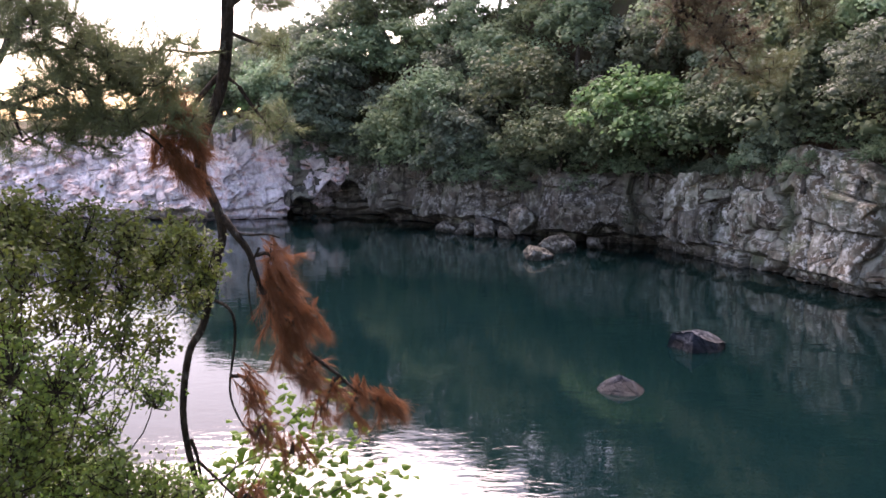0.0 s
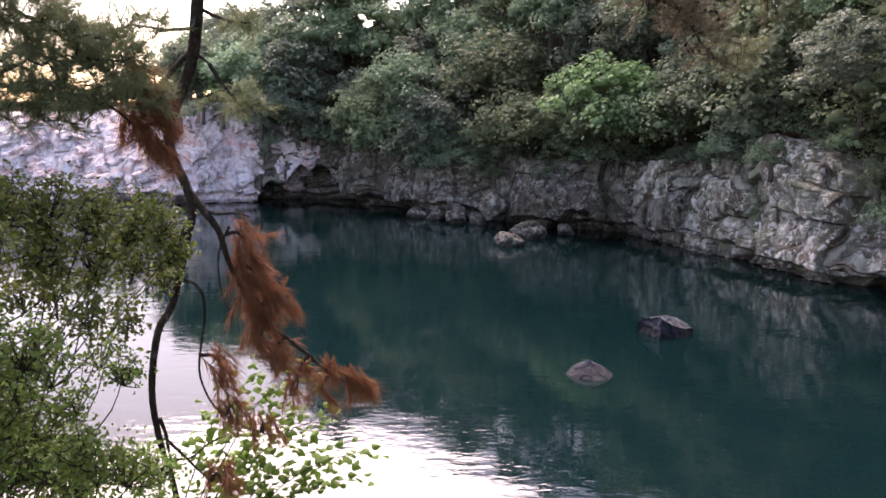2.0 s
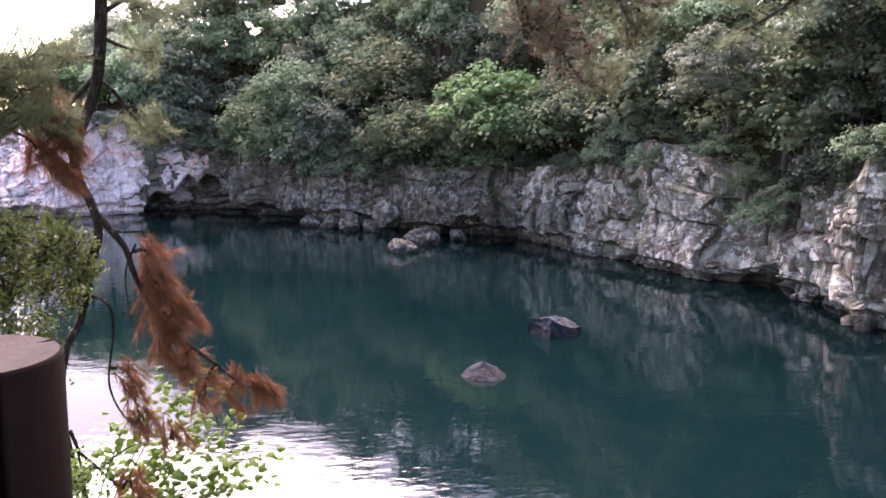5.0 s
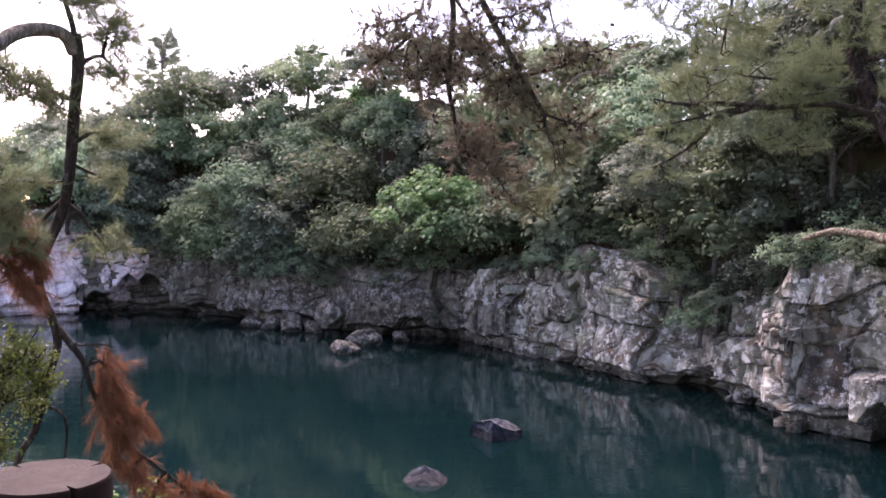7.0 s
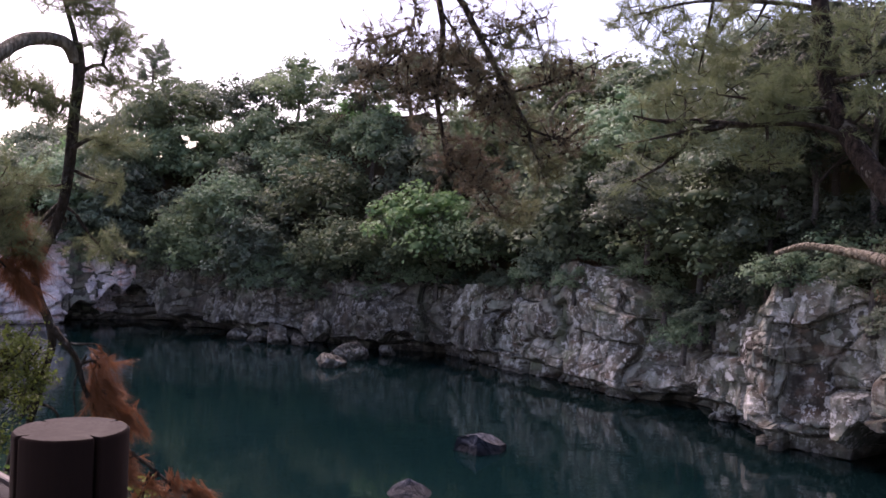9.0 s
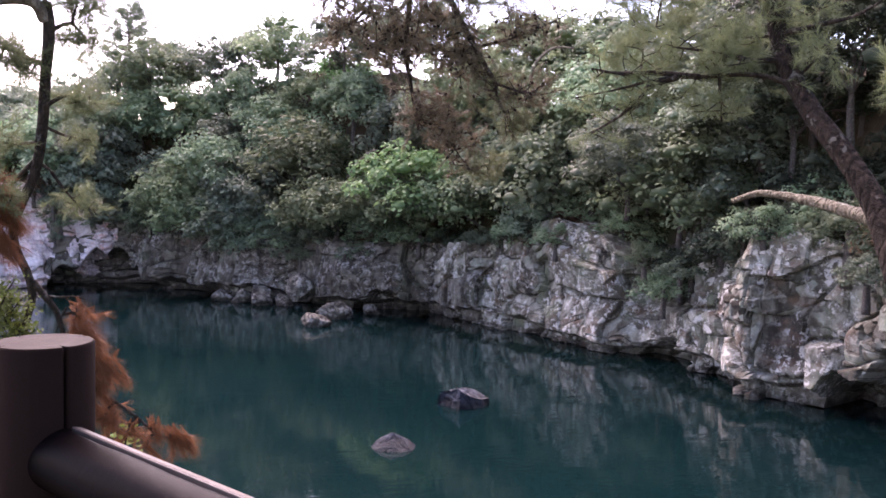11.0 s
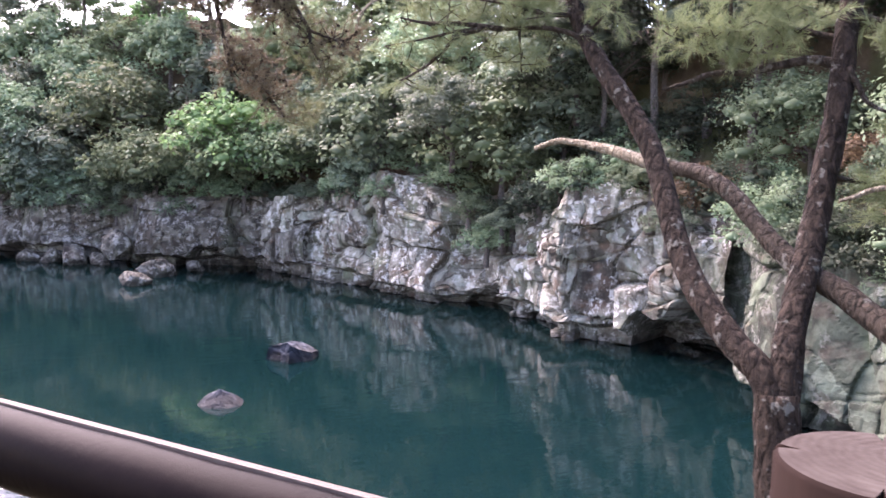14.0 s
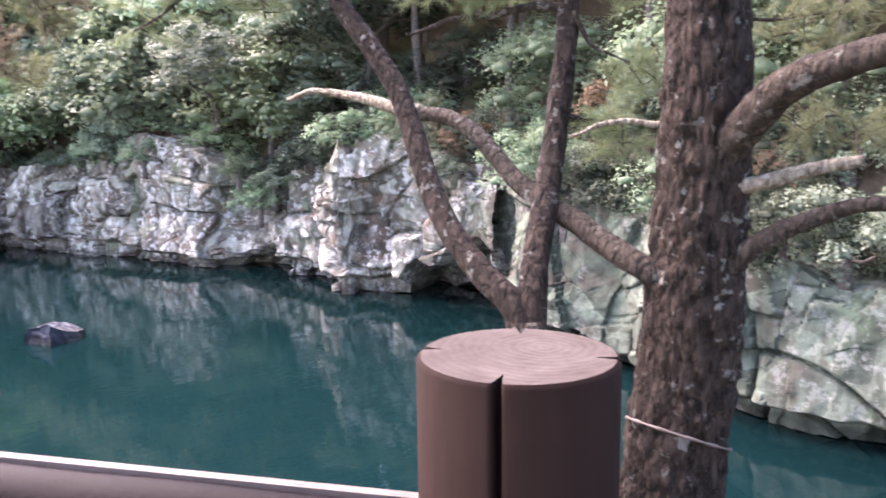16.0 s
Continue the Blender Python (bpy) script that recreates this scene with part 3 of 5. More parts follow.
def broadleaf(seed, radius, deep, mid, pads, domes, per, leaf, material, lean=0.0, spread=1.0, squash=0.85):
    """A domed crown of rounded pads on a forked trunk; lean carries the crown off to the side. Gives the meshes of trunk and crown."""
    r = np.random.default_rng(seed)
    heart = np.array((lean, 0, mid))
    limbs = [tube([(0, 0, -1.2), (0.05, 0, mid * 0.2), (lean * 0.55, r.uniform(-0.2, 0.2), mid * 0.62), heart * (0.95, 1, 0.95)], [0.20, 0.16, 0.11, 0.05], 5, 0.1, seed)]
    hubs, radii = [], []
    for i in range(pads):
        g, f = i * 2.39996 + r.uniform(-0.5, 0.5), (i + 0.4) / pads
        up = 1 - 1.55 * f * spread
        ring = math.sqrt(max(0.0, 1 - up * up))
        c = heart + np.array((math.cos(g) * ring * radius, math.sin(g) * ring * radius, up * deep)) * (0.70 + 0.14 * r.uniform(-1, 1))
        wide = radius * r.uniform(0.42, 0.62)
        if i % 3 == 0:
            limbs.append(tube([heart * (0.8, 1, 0.7), (heart + c) / 2 - (0, 0, 0.2), c], [0.06, 0.04, 0.015], 4, 0.1, seed + i))
        for j in range(domes):
            a = j * 2.6 + r.uniform(-0.5, 0.5)
            off = 0.0 if j == 0 else r.uniform(0.5, 1.0)
            hubs.append(c + np.array((math.cos(a) * off * wide, math.sin(a) * off * wide, (0.30 - 0.55 * off * off) * wide + r.normal() * 0.08)))
            radii.append(wide * r.uniform(0.46, 0.68))
    tv, tf = joined(limbs)
    crown = crown_mesh(r, np.array(hubs), np.array(radii), squash, per, leaf, material, seed)
    return mesh_of("trunk", tv, tf, GREY_BARK, True), crown


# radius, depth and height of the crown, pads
KINDS = [(2.6, 2.3, 2.6, 10, LEAF), (2.9, 2.4, 2.8, 11, LEAF_OLIVE), (2.5, 2.6, 2.8, 10, LEAF_GREY), (2.4, 2.1, 2.4, 9, LEAF_BRIGHT), (3.0, 2.4, 2.6, 11, LEAF), (2.3, 2.4, 2.6, 9, LEAF_GREY), (3.4, 2.2, 5.4, 11, LEAF_SHADED), (3.1, 1.6, 3.4, 9, LEAF_OLIVE)]
TREES = [broadleaf(100 + i, R, d, h, pads, 4, 92 if i != 7 else 50, 0.25, m, 0, 0.65 if i == 7 else 1.0) for i, (R, d, h, pads, m) in enumerate(KINDS)]
LEANING = [broadleaf(120 + i, R, d, h * 0.8, pads, 4, 92, 0.25, m, 2.7) for i, (R, d, h, pads, m) in enumerate(KINDS[:6])]
FINE_TREES = [broadleaf(140 + i, R, d, h, pads, 5, 100, 0.20, m) for i, (R, d, h, pads, m) in enumerate(KINDS)]
FINE_LEANING = [broadleaf(160 + i, R, d, h * 0.8, pads, 5, 100, 0.20, m, 2.7) for i, (R, d, h, pads, m) in enumerate(KINDS[:6])]
NEAR_TREES = {k: broadleaf(180 + k, KINDS[k][0], KINDS[k][1], KINDS[k][2], KINDS[k][3], 5, 130, 0.15, KINDS[k][4]) for k in (0, 2, 6)}
NEAR_SHRUBS = {k: broadleaf(220 + k, R, R * 0.6, 0.55, 6, 3, 150, 0.10, m, 0, 1.25) for k, R, m in ((0, 1.5, LEAF), (1, 1.3, LEAF_GREY), (3, 1.1, LEAF_BROWN), (4, 1.5, LEAF_SHADED))}
SHRUBS = [broadleaf(200 + i, R, R * 0.6, 0.55, 6, 3, 95, 0.14, m, 0, 1.25) for i, (R, m) in enumerate([(1.5, LEAF), (1.3, LEAF_GREY), (1.4, LEAF_BRIGHT), (1.1, LEAF_BROWN), (1.5, LEAF_SHADED)])]
TREE_LABELS = ["dark green broadleaf tree with rounded leafy pads on the bank", "olive green evergreen tree with a domed crown", "grey-green tall leafy tree on the slope", "fresh green leafy tree at the cliff edge", "dense dark evergreen tree on the wooded slope", "low spreading grey-green tree above the cliff", "tall tree with a high dark canopy over a shaded hollow", "flat-topped olive tree standing on the skyline"]


def plant(models, labels, kind, k, x, y, z, turn, scale):
    ob = thing(kind, labels[k % len(labels)], "tree" if kind == "broadleaf_tree" else "shrub", "woods on the far bank" if kind == "broadleaf_tree" else "shrubs on the cliff edge")
    piece("trunk", models[k][0], ob), piece("crown", models[k][1], ob)
    ob.location, ob.rotation_euler, ob.scale = (x, y, z), (0, 0, turn), (scale, scale, scale)
    return ob


def height_at(x, y):
    d = shore_distance(np.array([x]), np.array([y]))
    return float(far_height(np.array([x]), np.array([y]), d)[0])


def waterward(x, y):
    """The way towards the water, as an angle."""
    e = 0.5
    d = shore_distance(np.array([x + e, x - e, x, x]), np.array([y, y, y + e, y - e]))
    return math.atan2(d[3] - d[2], d[1] - d[0])


# crowns that stand out of the woods: middle, radius, kind
STANDOUT = [(-2.6, 59.0, 8.6, 2.9, 0), (3.4, 55.5, 9.0, 3.3, 1), (4.2, 61.0, 13.0, 3.2, 1), (9.7, 54.2, 11.0, 2.8, 5), (9.2, 48.6, 7.4, 3.3, 3), (-11.6, 64.5, 9.0, 3.1, 2), (-8.6, 67.0, 12.0, 3.0, 0), (-0.7, 65.0, 13.8, 3.4, 4), (-6.0, 63.5, 7.7, 2.4, 2),
            (13.0, 43.6, 8.0, 2.7, 4), (15.7, 33.4, 8.8, 1.9, 2), (13.0, 48.6, 13.0, 3.3, 1), (18.9, 29.8, 11.2, 2.0, 2), (7.2, 62.5, 14.6, 3.2, 3), (-7.7, 68.0, 15.6, 3.3, 1), (17.3, 38.4, 12.3, 2.5, 4), (-16.2, 68.0, 10.0, 2.8, 2)]


def plant_woods():
    r = np.random.default_rng(5)
    for n, (x, y, z, radius, k) in enumerate(STANDOUT):
        near = math.hypot(x, y) < 42
        d = float(shore_distance(np.array([x]), np.array([y]))[0])
        s = radius / KINDS[k][0]
        if d < 5:
            g = waterward(x, y)
            plant(FINE_LEANING if near else LEANING, TREE_LABELS, "broadleaf_tree", k, x - 2.7 * s * math.cos(g), y - 2.7 * s * math.sin(g), z - KINDS[k][2] * 0.8 * s, g, s)
        else:
            plant(FINE_TREES if near else TREES, TREE_LABELS, "broadleaf_tree", k, x, y, z - KINDS[k][2] * s, n * 1.7, s)
    spots = [(x, y, 0) for x, y, z, *_ in STANDOUT]
    xs, ys = r.uniform(-56, 40, 16000), r.uniform(2, 90, 16000)
    inside = (ys > 22 - 0.04 * (xs + 20)) | (xs > 15)
    xs, ys = xs[inside], ys[inside]
    for x, y, d in zip(xs, ys, shore_distance(xs, ys)):
        if len(spots) >= 176:
            break
        if not 1.8 < d < (20 if x < -16 else 13 if x > 14 and y < 34 else 9.5) or (x < -16 and d < 6.0) or x < -22 or (x > 14 and y < 31 and d < 2.6):
            continue
        gap = 2.4 if d < 7 else 2.7
        if all((x - a) ** 2 + (y - b) ** 2 > gap ** 2 for a, b, _ in spots):
            spots.append((x, y, d))
    for x, y, d in spots[len(STANDOUT):]:
        k = int(r.integers(0, 6))
        # kind 6: the hollow's shade is in its darkened leaves
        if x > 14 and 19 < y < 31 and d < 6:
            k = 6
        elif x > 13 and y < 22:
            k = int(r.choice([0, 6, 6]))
        elif d > 6.5 and r.uniform() < 0.22 and x > -14:
            k = 7
        elif k == 3 and r.uniform() < 0.5:
            k = 1
        plant(NEAR_TREES if x > 13 and y < 22 and k in NEAR_TREES else FINE_TREES if math.hypot(x, y) < 39 else TREES, TREE_LABELS, "broadleaf_tree", k, x, y, height_at(x, y) - 0.3, r.uniform(0, 6.28), r.uniform(0.9, 1.25) * (1.05 if x < -15 else 1.0))


def plant_edge():
    """Shrubs and leaning trees that hang over the cliff's edge."""
    r = np.random.default_rng(6)
    line = resample(FAR[4:31], 1.5)
    t = np.gradient(line, axis=0)
    t /= np.linalg.norm(t, axis=1)[:, None]
    for n, ((x0, y0), (tx, ty)) in enumerate(zip(line, t)):
        bare = 23.5 < y0 < 29.5 and x0 > 15 or 34 < y0 < 39 and x0 > 13
        shady = x0 > 15 and y0 < 31
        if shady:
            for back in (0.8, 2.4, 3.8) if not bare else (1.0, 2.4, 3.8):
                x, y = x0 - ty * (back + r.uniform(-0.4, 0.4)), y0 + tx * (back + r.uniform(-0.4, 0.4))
                # 4 has the leaf colour with shade in it
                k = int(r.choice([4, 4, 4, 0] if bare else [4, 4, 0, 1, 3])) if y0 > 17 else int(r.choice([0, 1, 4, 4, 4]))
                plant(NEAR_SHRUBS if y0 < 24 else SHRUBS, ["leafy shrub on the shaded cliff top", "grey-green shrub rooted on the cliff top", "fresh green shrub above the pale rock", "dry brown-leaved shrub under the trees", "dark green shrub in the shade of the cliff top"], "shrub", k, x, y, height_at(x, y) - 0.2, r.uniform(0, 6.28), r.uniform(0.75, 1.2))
            continue
        back = r.uniform(1.8, 2.6) if bare else r.uniform(0.5, 1.6)
        x, y = x0 - ty * back, y0 + tx * back
        z = float(cliff_top(np.array([x]), np.array([y]))[0])
        plant(SHRUBS, ["leafy shrub hanging over the edge of the cliff", "grey-green shrub rooted on the cliff edge", "fresh green shrub spilling over the rock", "dry brown-leaved shrub among the green ones", "dark green shrub in the shade of the cliff top"], "shrub", 3 if n % 9 == 4 else int(r.integers(0, 2)) if n % 5 else 4, x, y, z - r.uniform(0.1, 0.5), r.uniform(0, 6.28), r.uniform(0.7, 1.1))
        if not bare and not shady and x0 > -13 and (n % 2 == 0 or x0 < 9) and n % 5 != 3:
            x, y = x0 - ty * 2.6, y0 + tx * 2.6
            plant(FINE_LEANING if math.hypot(x, y) < 42 else LEANING, TREE_LABELS, "broadleaf_tree", int(r.choice([0, 1, 2, 4, 5])), x, y, z + r.uniform(-2.4, 0.3), waterward(x, y) + r.uniform(-0.4, 0.4), r.uniform(0.5, 1.0))


def plant_upstream():
    """Leafy undergrowth along the top of the pale bank."""
    r = np.random.default_rng(18)
    for x in np.arange(-30, -13, 1.0):
        x += r.uniform(-0.5, 0.5)
        y = float(np.interp(x, [q[0] for q in FAR[:7]], [q[1] for q in FAR[:7]])) + r.uniform(6.0, 8.0)
        plant(SHRUBS, ["leafy green undergrowth above the pale bank", "grey-green undergrowth above the pale bank", "fresh green undergrowth above the pale bank"], "shrub", int(r.choice([0, 1, 2])), x, y, height_at(x, y) + 0.1, r.uniform(0, 6.28), r.uniform(1.3, 1.9) if x > -21 else r.uniform(0.6, 0.9))


def plant_floor():
    """Undergrowth that covers the ground between the trunks."""
    r = np.random.default_rng(16)
    xs, ys = r.uniform(-14, 30, 2600), r.uniform(0, 76, 2600)
    d = shore_distance(xs, ys)
    spots = []
    for x, y, far in zip(xs, ys, d):
        if not 2.6 < far < 11 or y < 22 - 0.04 * (x + 20) and x < 15 or len(spots) >= 30:
            continue
        if all((x - a) ** 2 + (y - b) ** 2 > 8.5 for a, b in spots):
            spots.append((x, y))
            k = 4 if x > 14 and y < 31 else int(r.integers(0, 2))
            plant(SHRUBS, ["dark leafy undergrowth shrub beneath the trees", "grey-green undergrowth shrub on the shaded slope"], "shrub", k, x, y, height_at(x, y) - 0.1, r.uniform(0, 6.28), r.uniform(0.9, 1.35))


def far_pine():
    """A tall feathery pine that stands above the woods."""
    r = np.random.default_rng(9)
    at = np.array((-9.4, 71.0, 9.5))
    ob = thing("pine_tree", "tall feathery pine rising above the far woods", "tree", at=tuple(at))
    v, f = tube([(0, 0, -2), (0.2, 0, 4), (0, 0, 8), (-0.2, 0, 12.2)], [0.26, 0.2, 0.12, 0.03], 8, 0.05, 1)
    piece("trunk", mesh_of("trunk", v, f, GREY_BARK, True), ob)
    limbs, pts, nrm = [], [], []
    for i in range(46):
        z = 4.0 + i * 0.175 + r.uniform(-0.2, 0.2)
        g, L = i * 2.4 + r.uniform(-0.4, 0.4), (12.6 - z) * 0.40 + r.uniform(0.3, 1.4)
        tip = np.array((math.cos(g) * L, math.sin(g) * L, z + 0.45 * L))
        limbs.append(tube([(0, 0, z), tip * (0.5, 0.5, 1) - (0, 0, 0.3 * L), tip], [0.06, 0.04, 0.015], 5, 0.1, i))
        for u in (0.45, 0.6, 0.75, 0.9, 1.0):
            c = np.array((0, 0, z)) * (1 - u) + tip * u - (0, 0, 0.6 * L * u * (1 - u)) + r.normal(size=3) * 0.16
            d = r.normal(size=(90, 3))
            d /= np.linalg.norm(d, axis=1)[:, None]
            pts.append(c + d * (0.42, 0.42, 0.26) * r.uniform(0.2, 1, 90)[:, None])
            nrm.append(d)
    v, f = joined(limbs)
    tagged(piece("boughs", mesh_of("boughs", v, f, GREY_BARK, True), ob), kind="stuff")
    v, f = leaves(np.concatenate(pts), np.concatenate(nrm), 0.24, 4, 0.2, 0.8)
    tagged(piece("needles", mesh_of("needles", v, f, LEAF_GREY), ob), kind="stuff")


plant_woods()
plant_edge()
plant_upstream()
plant_floor()
far_pine()
for n, (x, y, z, s) in enumerate([(17.3, 31.6, 3.0, 0.75), (17.5, 30.6, 3.8, 0.7), (17.0, 32.8, 4.2, 0.8), (18.7, 21.2, 4.6, 0.7), (14.6, 37.6, 4.9, 0.7), (-13.4, 62.4, 5.6, 0.8), (-12.9, 62.6, 4.4, 0.6), (-13.2, 62.3, 3.4, 0.45), (3.2, 52.6, 2.9, 0.5), (-2.2, 57.4, 3.0, 0.6), (6.4, 49.8, 3.2, 0.7)]):
    plant(SHRUBS, ["small shrub growing out of a cleft in the cliff"], "shrub", n % 2, x, y, z, n * 1.3, s)


def snag(points, thick):
    """A bare bleached limb that sticks out of the canopy."""
    pts = np.array(points, float)
    ob = thing("dead_limb", "bare bleached dead limb sticking out of the tree canopy", "branch", at=tuple(pts[0]))
    v, f = tube(pts - pts[0], np.linspace(thick, thick * 0.35, len(pts)), 7, 0.12, 5)
    piece("stem", mesh_of("stem", v, f, PALE_BARK, True), ob)
    side = pts[1] + (pts[2] - pts[1]) * 0.4
    v, f = tube([side - pts[0], side - pts[0] + (0.15, -0.1, 0.35), side - pts[0] + (0.2, -0.2, 0.8)], [thick * 0.5, thick * 0.3, thick * 0.12], 6, 0.1, 6)
    piece("fork", mesh_of("fork", v, f, PALE_BARK, True), ob)


snag([(6.13, 52.85, 8.17), (6.76, 52.27, 9.19), (7.45, 51.68, 9.85), (7.88, 51.54, 9.92)], 0.12)
snag([(15.08, 43.55, 13.47), (15.15, 43.03, 14.45), (15.99, 42.64, 15.29), (17.1, 42.25, 15.29)], 0.12)

# ---- near trees and shrubs ----
def needle_tufts(bases, dirs, count, length, width, seed, droop=0.0, twig=0.12, open_=0.75):
    """Needles as thin blades along the end of each twig."""
    r = np.random.default_rng(seed)
    n = len(bases) * count
    b, d = np.repeat(bases, count, 0), np.repeat(dirs, count, 0)
    side = r.normal(size=(n, 3))
    side -= d * (side * d).sum(1)[:, None]
    side /= np.linalg.norm(side, axis=1)[:, None]
    start = b + d * twig * r.uniform(-0.6, 1.0, n)[:, None]
    way = d * r.uniform(0.35, 1.0, n)[:, None] + side * open_ * r.uniform(0.3, 1.0, n)[:, None]
    way /= np.linalg.norm(way, axis=1)[:, None]
    way += droop * np.stack([0.35 * r.uniform(-0.4, 1.2, n), 0 * way[:, 0], -r.uniform(0.3, 1.2, n)], -1)
    way /= np.linalg.norm(way, axis=1)[:, None]
    L = length * r.uniform(0.7, 1.15, n)[:, None]
    w = np.cross(way, r.normal(size=(n, 3)))
    w *= width / (2 * np.linalg.norm(w, axis=1)[:, None])
    verts = np.stack([start - w, start + w, start + way * L + (0, 0, -0.12) * L * droop], 1).reshape(-1, 3)
    return verts, np.arange(3 * n).reshape(n, 3)


def cones(bases, dirs, seed):
    """Small pine cones: pointed six-sided buds on every other twig."""
    r = np.random.default_rng(seed)
    pieces = []
    for b, d in zip(bases, dirs):
        if r.uniform() < 0.55:
            L, w = r.uniform(0.028, 0.045), r.uniform(0.009, 0.014)
            pieces.append(tube([b, b + d * L * 0.4, b + d * L], [w * 0.5, w, w * 0.15], 6, 0.15, seed))
    return joined(pieces)


def along(points, n):
    p = np.array(points, float)
    s = np.r_[0, np.cumsum(np.linalg.norm(np.diff(p, axis=0), axis=1))]
    u = np.linspace(0, s[-1], n)
    return np.stack([np.interp(u, s, p[:, k]) for k in range(3)], -1)


class Pine:
    """A pine that gathers its limbs, twigs and needle tufts, then builds its parts."""
    def __init__(self, label, at, seed, category="tree"):
        self.ob = thing("pine_tree", label, category, "pines by the railing", at=at)
        self.at, self.seed = np.array(at, float), seed
        self.r = np.random.default_rng(seed)
        self.lines, self.twigs, self.tufts = [], [], {}

    def limb(self, pts, thick, thin, name="limb", material=None, sides=12, label="", wobble=0.05):
        pts = np.array(pts, float)
        n = len(pts)
        rad = np.linspace(thick, thin, n)
        v, f = tube(pts - self.at, rad, sides, wobble, self.seed + len(self.lines))
        piece(name, mesh_of(name, v, f, material or BARK, True), self.ob, label)
        self.lines.append(along(pts, max(4, n * 3)))

    def pad(self, centre, radii, n, kind="green", lift=0.25, reach=0.9):
        """A bough from the nearest limb into a rounded mass, with side twigs that end in tufts."""
        r = self.r
        pts = np.concatenate(self.lines)
        centre = np.array(centre, float)
        near = pts[np.argmin(((pts - centre) ** 2).sum(1))]
        gap = centre - near
        end = centre + gap * min(0.6, 0.6 * max(radii) / (np.linalg.norm(gap) + 0.05))
        hang = kind == "rust"
        bend = (near + centre) / 2 + (0, 0, 0.25 * np.linalg.norm(gap) if hang else -0.06 * np.linalg.norm(gap))
        bough = along([near, bend, centre, end + ((0, 0, -max(radii)) if hang else (0, 0, 0))], 14)
        self.twigs.append(tube(bough[::3] - self.at, np.linspace(0.012, 0.005, len(bough[::3])), 5, 0.1, self.seed))
        u = r.normal(size=(n, 3))
        u *= (r.uniform(0.1, 1, n) ** (1 / 3) / np.linalg.norm(u, axis=1))[:, None]
        spots = centre + u * radii
        spots = spots[np.argsort([((bough - q) ** 2).sum(1).min() for q in spots])]
        nodes = list(bough)
        for q in spots:
            root = nodes[int(np.argmin(((np.array(nodes) - q) ** 2).sum(1)))]
            self.twig(root, q, kind, lift)
            nodes += [q, (q + root) / 2]

    def twig(self, root, q, kind, lift):
        r = self.r
        mid = (root + q) / 2 + r.normal(size=3) * 0.03 * np.linalg.norm(q - root)
        self.twigs.append(tube([root - self.at, mid - self.at, q - self.at], [0.0045, 0.0035, 0.0025], 4, 0.1, self.seed))
        d = q - mid + r.normal(size=3) * 0.05
        d /= np.linalg.norm(d) + 1e-9
        d[2] += lift
        if kind == "rust":
            d = np.array((r.uniform(0.0, 0.9), 0, -0.7)) + r.normal(size=3) * 0.3
        self.tufts.setdefault(kind, []).append((q - self.at, d / np.linalg.norm(d)))

    def fringe(self, line, n, spread, kind="green", lift=0.2):
        """Tufts on short twigs along a limb."""
        for q in along(line, n):
            g = self.r.normal(size=3)
            self.twig(q, q + g / np.linalg.norm(g) * spread * self.r.uniform(0.4, 1.0), kind, lift)

    def finish(self, kinds):
        """kinds: name: (material, needles a tuft, length, width, droop)."""
        if self.twigs:
            v, f = joined(self.twigs)
            tagged(piece("twigs", mesh_of("twigs", v, f, BARK, True), self.ob), kind="stuff")
        for k, (kind, made) in enumerate(self.tufts.items()):
            material, count, length, width, droop, label, name = kinds[kind]
            b, d = np.array([m[0] for m in made]), np.array([m[1] for m in made])
            v, f = needle_tufts(b, d, count, length, width, self.seed + k, droop, 0.12, 0.5 if kind == "rust" else 0.75)
            if kind == "brown":
                cv, cf = cones(b - d * 0.03, d, self.seed)
                tagged(piece("cones", mesh_of("cones", cv, cf, RED_BARK), self.ob, "small dark brown pine cones"), kind="stuff")
            tagged(piece(name, mesh_of(name, v, f, material), self.ob, label), kind="stuff")


GREEN = (NEEDLE, 78, 0.095, 0.0030, 0.0, "olive green pine needles", "needles")
BROWNISH = (NEEDLE_OLD, 58, 0.075, 0.0038, 0.0, "sparse brownish green needles", "sparse_needles")
RUST = (DEAD, 90, 0.120, 0.0026, 0.45, "hanging rust-brown dead needles", "dead_needles")


